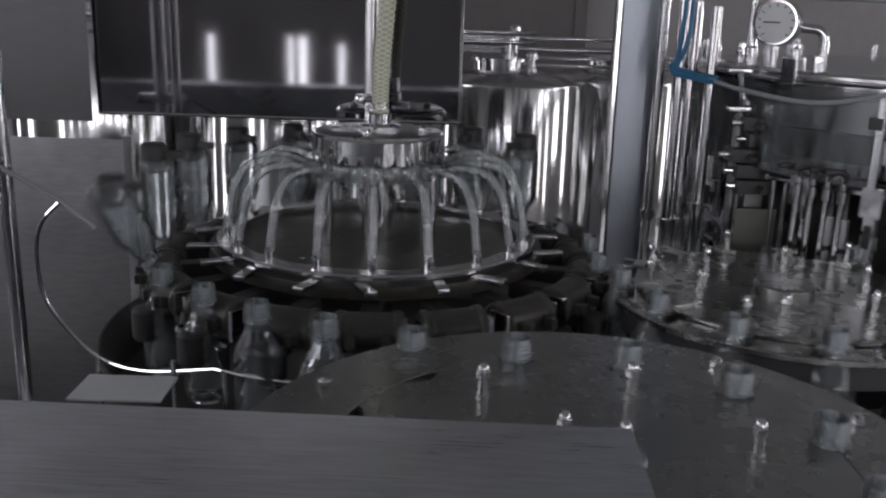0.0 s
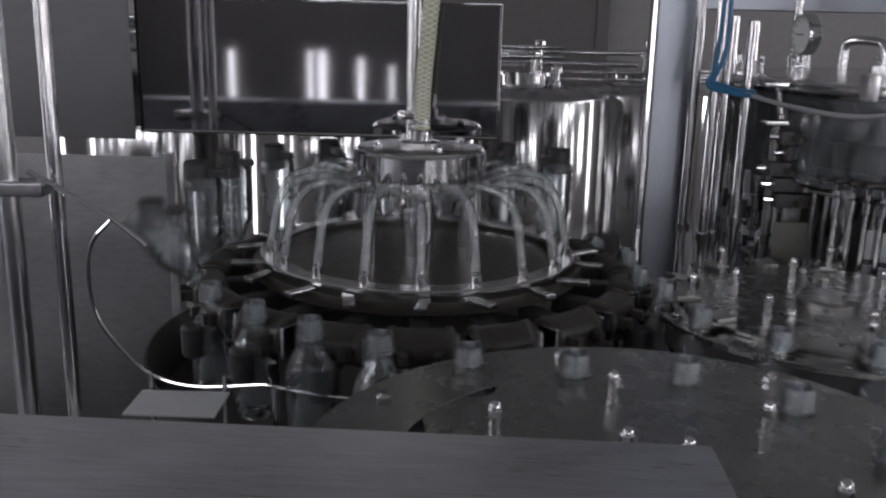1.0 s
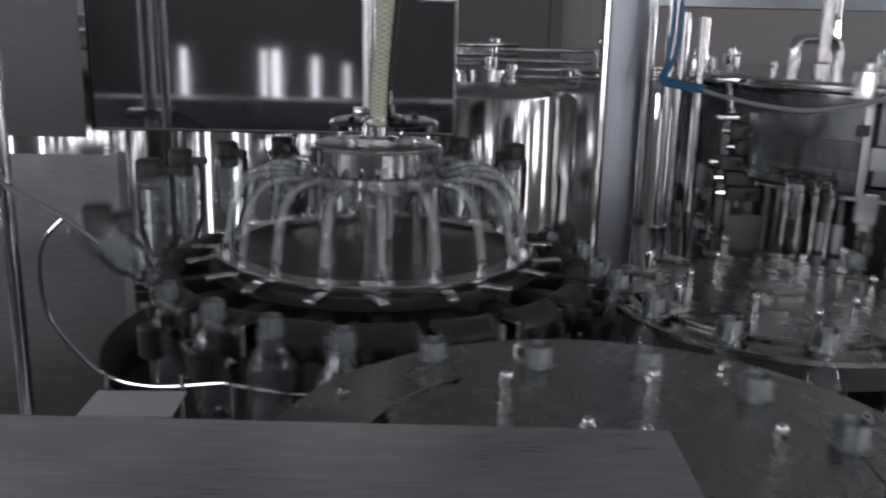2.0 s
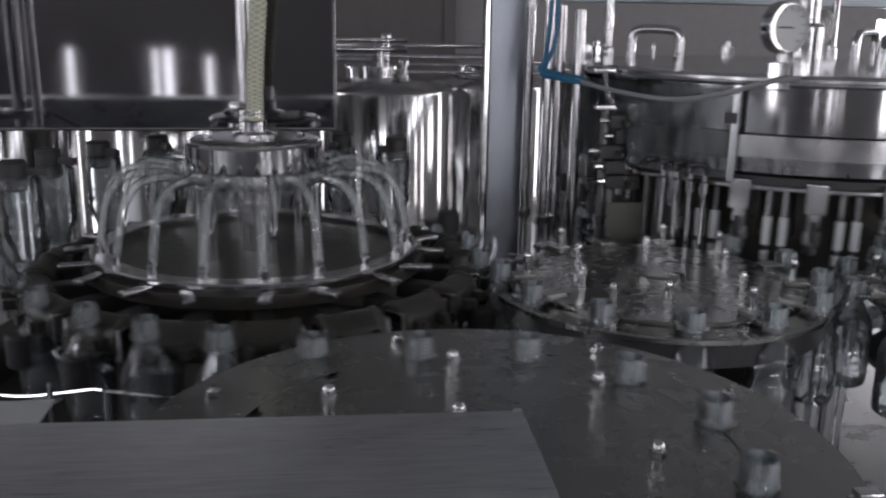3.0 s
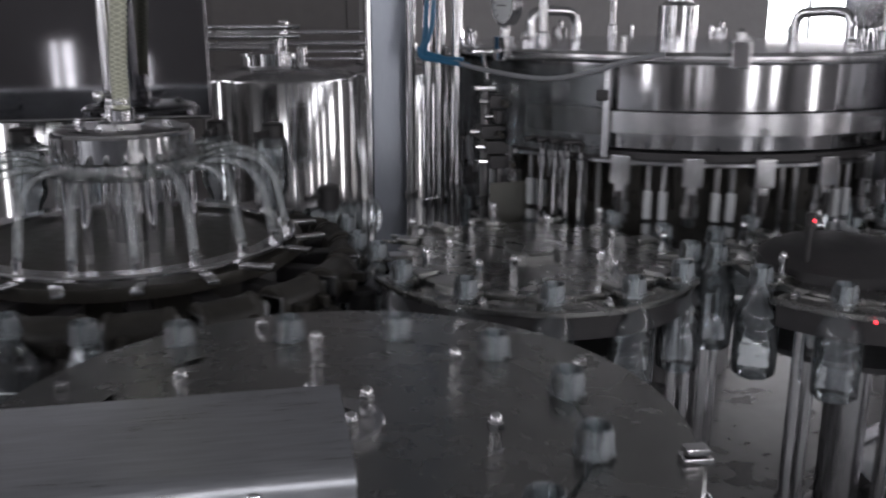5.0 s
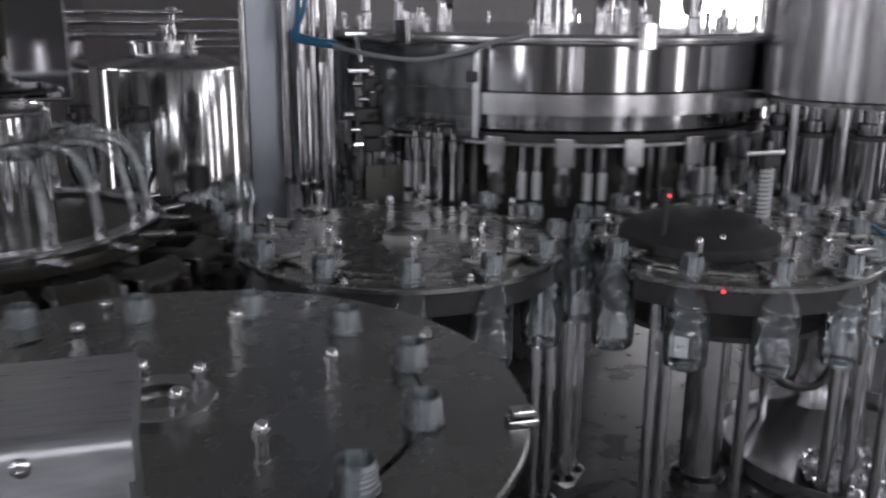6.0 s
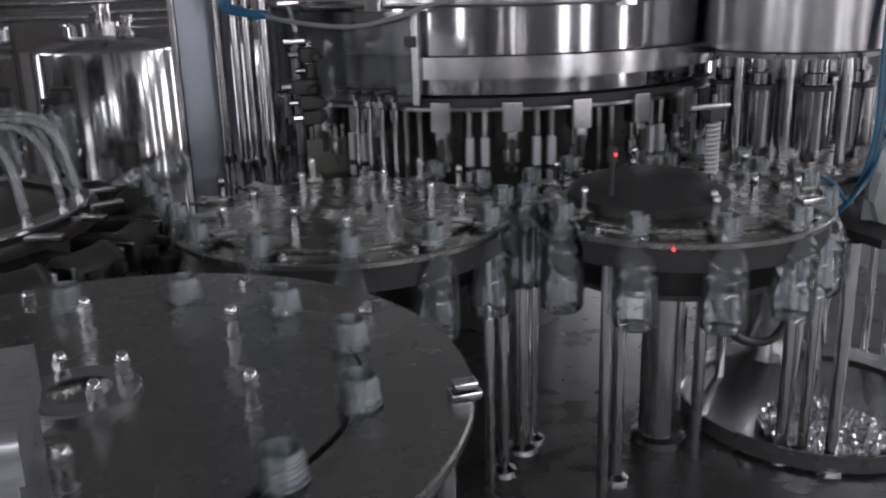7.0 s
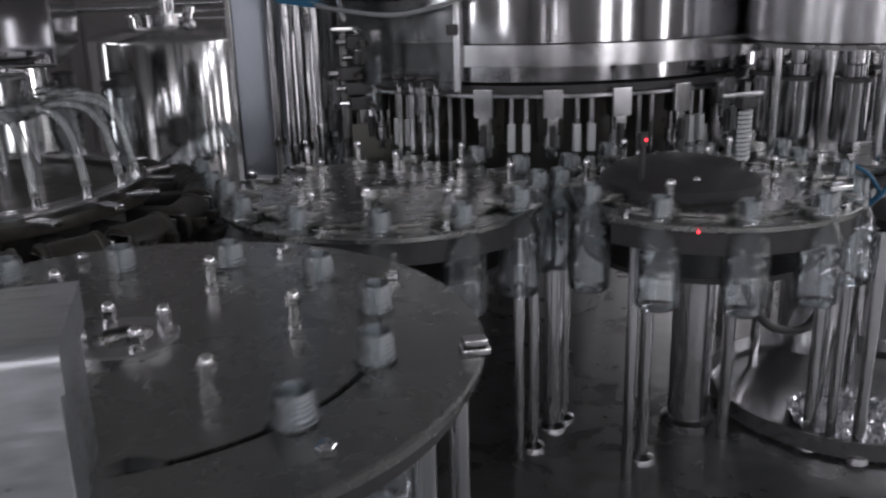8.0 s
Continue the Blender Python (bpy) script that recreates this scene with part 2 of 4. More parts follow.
# ---- the hall ----
def hall():
    x0, y0, x1, y1, h = ROOM
    solid("floor", Shape().box((x0 - 0.2, y0 - 0.2, -0.15), (x1 + 0.2, y1 + 0.2, 0), 0), FLOOR, "grey sealed factory floor", kind="structure")
    solid("ceiling", Shape().box((x0 - 0.2, y0 - 0.2, h), (x1 + 0.2, y1 + 0.2, h + 0.15), 0), CEIL, "plain grey factory ceiling", kind="structure")
    for side, lo, hi in (("south", x0, x1), ("north", x0, x1), ("west", y0, y1), ("east", y0, y1)):
        wins = sorted([(c - w / 2, c + w / 2, a, b) for s, c, a, b, w in LIGHT_OPENINGS + ADDED_HIGH if s == side])
        s = Shape()

        def slab(a, b, za, zb):
            if side in ("south", "north"):
                ya, yb = (y0 - 0.2, y0) if side == "south" else (y1, y1 + 0.2)
                s.box((a, ya, za), (b, yb, zb), 0)
            else:
                xa, xb = (x0 - 0.2, x0) if side == "west" else (x1, x1 + 0.2)
                s.box((xa, a, za), (xb, b, zb), 0)
        edges = sorted({lo, hi, *[q for a, b, za, zb in wins for q in (a, b)]})
        for a, b in zip(edges, edges[1:]):
            at = 0.0
            for za, zb in sorted((za, zb) for wa, wb, za, zb in wins if wa < (a + b) / 2 < wb):
                slab(a, b, at, za)
                at = zb
            slab(a, b, at, h)
        solid("wall_" + side, s, WALL, "dull grey painted factory wall", kind="structure")


hall()


def far_door():
    """Dark sheet-steel sliding door in the far wall, with stiles and a track."""
    y = ROOM[3]
    o = thing("door_1", pose(0.98, y - 0.004, 0), "dark grey sheet steel sliding door in the far wall", "door", kind="structure")
    part("leaf", Shape().box((-2.6, -0.05, 0.02), (0.0, -0.004, 2.55), 0.004), GATE, o)
    for x in (-2.6, -1.35, -0.09):
        part("stile", Shape().box((x, -0.066, 0.02), (x + 0.09, -0.052, 2.55), 0.003), GATE, o)
    part("track", Shape().box((-2.8, -0.09, 2.57), (1.2, -0.004, 2.66), 0.004), GATE, o)


GATE = material("dark_door_paint", (0.12, 0.112, 0.11), 0.55, 0.0, 14, 0.12, 0.08, 0.05, (1, 1, 1), 0.9)
far_door()


def north_window():
    """The bright far window: frame, sill and a glowing daylight pane."""
    side, c, lo, hi, w = LIGHT_OPENINGS[-1]
    y = ROOM[3]
    o = thing("window_1", pose(c, y, 0), "bright wide window in the far wall", "window", kind="structure")
    glow = bpy.data.materials.new("daylight_pane")
    glow.use_nodes = True
    b = glow.node_tree.nodes["Principled BSDF"]
    b.inputs["Emission Color"].default_value = (0.94, 0.95, 1.0, 1)
    b.inputs["Emission Strength"].default_value = 9.0
    part("pane", Shape().box((-w / 2, 0.12, lo), (w / 2, 0.125, hi), 0), glow, o, "glaring daylight pane")
    for x in (-w / 2, -0.13, w / 2 - 0.03):
        part("window_frame", Shape().box((x, 0.06, lo), (x + 0.03, 0.11, hi), 0.003), WHITE, o)
    part("window_sill", Shape().box((-w / 2 - 0.04, -0.03, lo - 0.03), (w / 2 + 0.04, 0.10, lo), 0.004), WHITE, o)


north_window()


# ---- machine base ----
def machine_base():
    base = thing("machine_base", pose(0.7, 1.75, 0), "low stainless steel machine base with a flat deck", "machine base")
    part("body", Shape().box((-2.0, -0.75, 0.12), (1.6, 1.0, Z_DECK - 0.02), 0.004), BRUSHED, base)
    part("deck", Shape().box((-2.02, -0.77, Z_DECK - 0.02), (1.62, 1.02, Z_DECK), 0.004), DECK, base, "dark stained steel deck")
    for x in (-1.8, -0.2, 1.4):
        for y in (-0.6, 0.85):
            part("foot", Shape().lathe([(0, 0), (0.05, 0), (0.05, 0.015), (0.02, 0.03), (0.02, 0.12), (0, 0.12)], 16), SATIN, base, m=pose(x, y, 0))


machine_base()


# ---- bottles ----
def bottle_meshes():
    """Clear PET bottle with a wide neck; its origin is under the neck ring."""
    k = 1.2
    neck = Shape().lathe([(r * k * 1.06, z * k * 0.76) for r, z in ((0.0125, 0.030), (0.0125, 0.0), (0.0125, -0.004))], 24)
    neck.lathe([(r * k * 1.06, z * k * 0.76) for r, z in ((0.0125, 0.030), (0.0140, 0.030), (0.0140, 0.024), (0.0152, 0.0235), (0.0152, 0.0215), (0.0138, 0.021), (0.0138, 0.019), (0.0152, 0.0185),
                (0.0152, 0.0165), (0.0138, 0.016), (0.0138, 0.014), (0.0152, 0.0135), (0.0152, 0.0115), (0.0138, 0.011), (0.0138, 0.009), (0.0158, 0.008),
                (0.0158, 0.0055), (0.0138, 0.005), (0.0138, 0.0025), (0.0172, 0.002), (0.0172, 0.0), (0.0138, -0.0005), (0.0136, -0.004))], 24)
    body = Shape().lathe([(r * k, z * k * 0.74) for r, z in ((0.0144, -0.0036), (0.0155, -0.015), (0.0222, -0.034), (0.029, -0.052), (0.0315, -0.066), (0.0315, -0.075), (0.0298, -0.079), (0.0298, -0.081),
                          (0.0315, -0.085), (0.0315, -0.096), (0.0298, -0.100), (0.0298, -0.103), (0.0315, -0.107), (0.0315, -0.165), (0.0305, -0.178), (0.024, -0.186),
                          (0.012, -0.183), (0, -0.181))], 24)
    return neck.mesh("neck", NECKMAT, 50), body.mesh("body", PET, 60)


NECK, BODY = bottle_meshes()


def bottle(m, label, group):
    b = thing("bottle", m, label, "bottle", group)
    part("body", BODY, None, b)
    part("neck", NECK, None, b)
    return b


# ---- near star wheel on its round table ----
def star_table():
    t = thing("star_table", pose(*STAR, 0), "round polished steel star wheel table on posts", "machine table")
    zt = Z_PLATE
    part("ring_plate", Shape().lathe([(0.268, zt - 0.012), (0.268, zt - 0.001), (0.269, zt), (0.370, zt), (0.3725, zt - 0.002), (0.3725, zt - 0.010), (0.370, zt - 0.012), (0.268, zt - 0.012)], 128), DISC, t)
    # black ring put in for the shadow beneath the ring plate
    part("under_ring", Shape().lathe([(0.290, zt - 0.035), (0.290, zt - 0.012), (0.358, zt - 0.012), (0.358, zt - 0.035), (0.290, zt - 0.035)], 96), DARK, t, "black ring standing in for shade under the plate")
    part("under_plate", Shape().lathe([(0, zt - 0.33), (0.36, zt - 0.33), (0.363, zt - 0.327), (0.363, zt - 0.320), (0, zt - 0.320)], 96), DECK, t)
    for k in range(12):
        a = TAU * (k + 0.55) / 12
        part("post", Shape().lathe([(0.012, Z_DECK), (0.012, zt - 0.035)], 16), CHROME, t, m=pose(0.345 * math.cos(a), 0.345 * math.sin(a), 0))
    for a, r in ((18, 0.33), (52, 0.33), (-62, 0.33), (100, 0.33), (150, 0.33)):
        a = radians(a)
        part("bolt", HEX, None, t, m=pose(r * math.cos(a), r * math.sin(a), zt))
    part("clamp_block", Shape().box((-0.015, -0.010, 0), (0.015, 0.010, 0.008), 0.002).box((-0.012, -0.008, 0.009), (0.012, 0.008, 0.017), 0.002), CHROME, t, m=pose(0.331, -0.149, zt, 0, 0, -5))
    return t


def star_wheel():
    w = thing("infeed_star", pose(*STAR, Z_PLATE), "polished steel star wheel disc with domed nuts", "star wheel")
    n, pts = 12, []
    for k in range(n):
        for j in range(-5, 5):
            a = TAU * (k + j / 10) / n + NECK_SHIFT
            notch = 0.018 * math.cos(j * math.pi / 4) if abs(j) < 2 else 0.0
            pts.append((a, 0.2635 - notch))
    s = Shape()
    v = [(0, 0, 0.002)] + [(r * math.cos(a), r * math.sin(a), 0.002) for a, r in pts] + [(r * math.cos(a), r * math.sin(a), -0.010) for a, r in pts]
    m = len(pts)
    f = [(0, 1 + i, 1 + (i + 1) % m) for i in range(m)] + [(1 + i, 1 + m + i, 1 + m + (i + 1) % m, 1 + (i + 1) % m) for i in range(m)]
    s.add(v, f)
    part("disc", s, DISC, w)
    part("lower_disc", Shape().lathe([(0, -0.13), (0.24, -0.13), (0.24, -0.12), (0, -0.12)], 72), SATIN, w)
    part("hub_ring", Shape().lathe([(0.030, 0.002), (0.030, 0.010), (0.055, 0.010), (0.057, 0.008), (0.057, 0.002)], 48), SATIN, w)
    part("shaft", Shape().lathe([(0.022, -0.32), (0.022, 0.004), (0.018, 0.006), (0, 0.006)], 24), DISC, w)
    for k in range(4):
        a = TAU * k / 4 + 0.4
        part("hub_nut", NUT_LOW, None, w, m=pose(0.044 * math.cos(a), 0.044 * math.sin(a), 0.010))
    for k in range(6):
        a = TAU * k / 6
        part("dome_nut", NUT, None, w, m=pose(0.175 * math.cos(a), 0.175 * math.sin(a), 0.002))
    return w


PH_STAR = radians(5.42)
PH_NECK = radians(11.5)
NECK_SHIFT = PH_NECK - PH_STAR
star_table()
STAR_WHEEL = star_wheel()


# ---- steel cover box beside the near star ----
def cover_box():
    c = thing("cover_box", pose(0.074, 0.508, 0, 0, 0, -2.2) @ pose(-0.074, -0.508, 0), "brushed stainless steel cover box with a folded lid", "machine cover")
    xa, xb, ya, yb, zt = -3.9, 0.074, 0.508, 0.642, 1.443
    s = Shape()
    prof = [(ya, zt - 0.034), (ya, zt - 0.012)] + [(ya + 0.012 - 0.012 * math.cos(t), zt - 0.012 + 0.012 * math.sin(t)) for t in (0.3, 0.6, 0.9, 1.2, 1.5708)] + [(yb - 0.002, zt), (yb, zt - 0.002), (yb, zt - 0.034)]
    v = [(x, y, z) for x in (xa, xb) for y, z in prof]
    m = len(prof)
    f = [(i, i + 1, m + i + 1, m + i) for i in range(m - 1)] + [tuple(range(m)), tuple(range(m, 2 * m))]
    s.flat = True
    part("lid", s.add(v, f), COVER, c)
    part("body", Shape().box((xa + 0.01, ya + 0.006, Z_DECK), (xb - 0.004, yb - 0.003, zt - 0.032), 0.002), COVER, c)
    for x in (-0.78, -0.38, 0.011):
        part("screw", Shape().lathe([(0.0065, 0), (0.0062, 0.0015), (0.0035, 0.003), (0.0022, 0.003), (0.0022, 0.0012), (0, 0.0012)], 20), CHROME, c, m=pose(x, ya, zt - 0.016, 90))


cover_box()


# ---- rinser ----
RN, RR = 19, 0.385
ROLLERS = []
PITCH = TAU * R1 / 12


def rinser():
    w = thing("rinser_wheel", pose(*RINSER, Z_R), "bottle rinser carousel with clear hoses and dark grippers", "bottle rinser")
    part("hub_disc", Shape().lathe([(0, 0.205), (0.122, 0.205), (0.127, 0.201), (0.127, 0.160), (0.123, 0.156), (0, 0.156)], 72), CHROME, w, "polished steel hub disc")
    # added dark plate, takes the bright reflection off the hub top
    part("hub_top_shade", Shape().lathe([(0.03, 0.204), (0.119, 0.204), (0.119, 0.208), (0.117, 0.209), (0.03, 0.209)], 72), DECK, w, "added dark plate that dulls the hub top")
    part("manifold", Shape().lathe([(0.06, 0.156), (0.138, 0.156), (0.140, 0.152), (0.140, 0.134), (0.137, 0.130), (0.06, 0.130)], 72), TUBE, w, "clear plastic water manifold")
    part("shaft", Shape().lathe([(0.030, -0.45), (0.030, 0.05), (0.036, 0.05), (0.036, 0.09), (0.030, 0.09), (0.030, 0.158)], 32), SATIN, w)
    part("support_ring", Shape().lathe([(0.27, 0.004), (0.27, 0.012), (0.302, 0.012), (0.305, 0.009), (0.305, 0.004), (0.27, 0.004)], 96), SATIN, w)
    # disc coloured dark to stand in for shade inside the carousel
    part("lower_disc", Shape().lathe([(0.03, -0.026), (0.318, -0.026), (0.32, -0.022), (0.318, -0.004), (0.03, -0.004)], 72), BLOCK, w)
    for k in range(6):
        a = TAU * k / 6
        part("rod", Shape().lathe([(0.010, -0.022), (0.010, 0.158)], 12), CHROME, w, m=pose(0.112 * math.cos(a), 0.112 * math.sin(a), 0))
    for k in range(4):
        a = TAU * (k + 0.5) / 4
        part("hub_bolt", HEX, None, w, m=pose(0.085 * math.cos(a), 0.085 * math.sin(a), 0.209))
    line = smooth_line([(0.138, 0, 0.140), (0.18, 0, 0.155), (0.235, 0, 0.150), (0.268, 0, 0.115), (0.281, 0, 0.06), (0.288, 0, 0.020)], 5)
    hose = Shape().sweep(line, 0.0078, 10).mesh("hose", TUBE, 60)
    ferr = Shape().lathe([(0, 0), (0.0085, 0), (0.0085, 0.022), (0.006, 0.024), (0.006, 0.030), (0, 0.030)], 12).mesh("hose_fitting", CHROME)
    roller = Shape().lathe([(0, -0.052), (0.031, -0.052), (0.035, -0.048), (0.035, -0.040), (0.032, -0.038), (0.032, 0.038), (0.035, 0.040), (0.035, 0.048), (0.031, 0.052), (0, 0.052)], 24).mesh("gripper_body", BLOCK)
    jaws = []
    for sx in (-1, 1):
        jaw = Shape()
        jaw.box((0.0, sx * 0.030 - 0.006, -0.010), (0.046, sx * 0.030 + 0.006, 0.008), 0.002)
        jaw.box((0.036, sx * 0.026 - 0.006, -0.010), (0.056, sx * 0.026 + 0.006, 0.008), 0.002)
        jaws.append(jaw.mesh("gripper_jaw", BLOCK))
    clip = Shape().box((-0.012, -0.030, -0.003), (0.030, 0.022, 0.004), 0.002).mesh("end_plate", CHROME)
    link = Shape().box((-0.055, -0.010, 0.018), (0.004, 0.010, 0.028), 0.002).mesh("link_plate", SATIN)
    foot = Shape().box((-0.07, -0.016, -0.05), (0.008, 0.016, -0.012), 0.003).mesh("gripper_foot", DARK)
    roll = Shape().lathe([(0, -0.028), (0.021, -0.028), (0.025, -0.023), (0.025, 0.023), (0.021, 0.028), (0, 0.028)], 16).box((-0.06, -0.007, 0.0), (0.0, 0.007, 0.014), 0.002).mesh("cam_roller", DARK)
    for k in range(RN):
        a = TAU * k / RN
        turn = pose(0, 0, 0, 0, 0, math.degrees(a))
        part("hose", hose, None, w, m=turn)
        part("hose_fitting", ferr, None, w, m=turn @ pose(0.288, 0, 0.008))
        g = part("gripper", roller, None, w, "dark plastic bottle gripper", m=turn @ pose(RR + 0.012, 0, -0.052, 90, 0, 0))
        for jaw in jaws:
            part("gripper_jaw", jaw, None, g, "dark jaw", m=pose(0, 0, 0, -90))
        part("end_plate", clip, None, g, "satin steel end plate", m=pose(0, 0, 0.054))
        part("end_plate", clip, None, g, "satin steel end plate", m=pose(0, 0, -0.055))
        part("link_plate", link, None, w, "satin steel link", m=turn @ pose(RR - 0.03, 0.0, -0.026, 0, 0, 24 if k % 2 else -10))
        part("gripper_foot", foot, None, w, m=turn @ pose(RR - 0.02, 0, -0.02))
        ROLLERS.append((a, part("cam_roller", roll, None, w, "black cam roller", m=turn @ pose(RR + 0.07, 0, -0.095))))
    return w


RINSER_WHEEL = rinser()


def rinser_frame():
    """Supply pipe with its braided hose, the splash hood and the rail that turns the bottles."""
    x, y = RINSER
    p = thing("supply_pipe", pose(x, y, 0), "steel water pipe with a braided clear hose", "pipe")
    part("pipe", Shape().lathe([(0.014, 1.51), (0.014, 2.6)], 20), SATIN, p, m=pose(-0.014, 0.006, 0))
    part("swivel", Shape().lathe([(0, 1.5), (0.042, 1.5), (0.042, 1.513), (0.024, 1.517), (0.024, 1.535), (0.018, 1.54), (0.018, 1.57), (0, 1.57)], 24), CHROME, p)
    part("braided_hose", Shape().sweep(smooth_line([(0.004, -0.022, 1.54), (0.006, -0.028, 1.62), (0.014, -0.030, 1.72), (0.024, -0.026, 1.85), (0.026, -0.02, 2.1), (0.02, 0, 2.6)], 8), 0.0145, 14), BRAID, p, "yellowish braided clear hose")
    line = smooth_line([(0.004, -0.022, 1.54), (0.006, -0.028, 1.62), (0.014, -0.030, 1.72), (0.024, -0.026, 1.85), (0.026, -0.02, 2.1)], 40)
    for d in (1, -1):
        for ph in (0, math.pi / 2, math.pi, 1.5 * math.pi):
            hel = [(q[0] + 0.0148 * math.cos(d * i * 0.42 + ph), q[1] + 0.0148 * math.sin(d * i * 0.42 + ph), q[2]) for i, q in enumerate(line)]
            part("braid_strand", Shape().sweep(hel, 0.0011, 4), STRAND, p)
    part("hose_clamp", Shape().lathe([(0.014, -0.008), (0.016, -0.006), (0.016, 0.006), (0.014, 0.008)], 16).box((-0.026, -0.006, -0.005), (-0.014, 0.006, 0.005), 0.001), CHROME, p, m=pose(0.004, -0.022, 1.553))
    part("side_valve", Shape().lathe([(0, -0.009), (0.008, -0.009), (0.01, -0.006), (0.01, 0.006), (0.008, 0.009), (0, 0.009)], 14).sweep([(0, 0, 0), (0.03, 0, 0)], 0.005, 8), CHROME, p, m=pose(-0.034, -0.016, 1.562))
    h = thing("splash_hood", pose(0, 0, 0), "large stainless steel splash hood over the rinser", "machine hood")
    ya, zb, zt = 1.952, 1.496, 1.768
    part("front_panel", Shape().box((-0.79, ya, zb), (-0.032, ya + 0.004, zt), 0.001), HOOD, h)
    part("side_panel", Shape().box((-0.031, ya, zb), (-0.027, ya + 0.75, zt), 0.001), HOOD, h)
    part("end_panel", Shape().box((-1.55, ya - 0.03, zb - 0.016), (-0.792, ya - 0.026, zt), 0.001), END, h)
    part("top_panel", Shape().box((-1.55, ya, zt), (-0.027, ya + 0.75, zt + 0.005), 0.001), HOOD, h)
    part("hem", Shape().sweep([(-0.79, ya, zb), (-0.030, ya, zb)], 0.004, 8), SATIN, h)
    part("bracket", Shape().box((-0.45, ya + 0.2, zt + 0.005), (-0.37, ya + 0.3, 2.9), 0.004), BRUSHED, h)
    r = thing("turning_rail", pose(x, y, 0), "thin bent steel rail round the rinser", "guide rail")
    part("lower_ring", Shape().sweep(arc(0.482, radians(243.5), radians(330), 1.19, 40), 0.003, 8), CHROME, r)
    part("bent_rail", Shape().sweep(smooth_line(RAIL, 6), 0.0032, 8), CHROME, r)
    part("stay", Shape().sweep(STAY, 0.0045, 8), CHROME, r)
    for k in range(5):
        a = radians(246 + 20 * k)
        part("rail_post", Shape().lathe([(0.006, Z_DECK), (0.006, 1.19)], 10), SATIN, r, m=pose(0.482 * math.cos(a), 0.482 * math.sin(a), 0))
    # white colour paints in a window's reflection on this metal sheet
    t = thing("pale_sheet", pose(-0.505, 1.222, 1.2), "pale sheet on two thin posts, its shine painted white", "drip sheet")
    part("sheet", Shape().box((-0.065, -0.04, -0.004), (0.065, 0.045, 0.0), 0.0015), WHITE, t)
    for px in (-0.055, 0.055):
        part("post", Shape().lathe([(0.004, Z_DECK - 1.2), (0.004, 0.02), (0, 0.022)], 10), CHROME, t, m=pose(px, 0.055, 0))
        part("bracket", Shape().box((px - 0.006, 0.04, -0.008), (px + 0.006, 0.06, -0.004), 0.001), SATIN, t)
    d = thing("drip_pan", pose(x, y, 0), "dark round drip pan under the rinser", "drip pan")
    part("pan", Shape().lathe([(0.10, 1.00), (0.44, 1.00), (0.50, 1.02), (0.52, 1.12), (0.524, 1.12), (0.505, 1.01), (0.44, 0.99), (0.10, 0.99)], 96), BLOCK, d)
    part("stem", Shape().lathe([(0.10, Z_DECK), (0.10, 1.0)], 32), DECK, d)


# the bent rail and its stay, from the rinser's axis
RAIL = [(-0.475, -0.332, 1.42), (-0.506, -0.332, 1.385), (-0.517, -0.332, 1.335), (-0.508, -0.332, 1.258), (-0.467, -0.332, 1.197), (-0.418, -0.342, 1.162), (-0.335, -0.382, 1.162), (-0.215, -0.432, 1.19)]
STAY = [(-0.60, -0.332, 1.495), (-0.475, -0.332, 1.425), (-0.42, -0.332, 1.38)]
rinser_frame()


# ---- transfer stars ----
def transfer_star(c, r, pockets, name, label):
    w = thing(name, pose(c[0], c[1], Z_T), label, "star wheel")
    part("disc", Shape().lathe([(0, 0.0), (r - 0.035, 0.0), (r - 0.033, -0.002), (r - 0.033, -0.012), (0, -0.012)], 96), DISC, w)
    part("lower_disc", Shape().lathe([(0, -0.13), (r - 0.05, -0.13), (r - 0.05, -0.12), (0, -0.12)], 72), DARK, w)
    part("hub", Shape().lathe([(0, 0.014), (0.048, 0.014), (0.052, 0.010), (0.052, 0.0)], 40), DISC, w)
    part("column", Shape().lathe([(0.054, Z_DECK - Z_T + 0.001), (0.054, Z_DECK - Z_T + 0.02), (0.04, Z_DECK - Z_T + 0.026), (0.04, -0.12)], 40), SATIN, w)
    clamp = Shape().box((r - 0.065, -0.016, 0.0), (r - 0.022, 0.016, 0.010), 0.002)
    for sy in (-1, 1):
        clamp.box((r - 0.026, sy * 0.021 - 0.004, 0.0), (r + 0.004, sy * 0.021 + 0.004, 0.007), 0.0015)
    clamp = clamp.mesh("neck_clamp", DISC)
    for k in range(pockets):
        t = pose(0, 0, 0, 0, 0, 360 * k / pockets)
        part("neck_clamp", clamp, None, w, m=t)
        if k % 2 == 0:
            part("dome_nut", NUT, None, w, m=t @ pose(r - 0.05, 0.0, 0.009))
    for k in range(6):
        part("dome_nut", NUT, None, w, m=pose(0, 0, 0, 0, 0, 60 * k + 10) @ pose(r * 0.55, 0, 0))
    return w


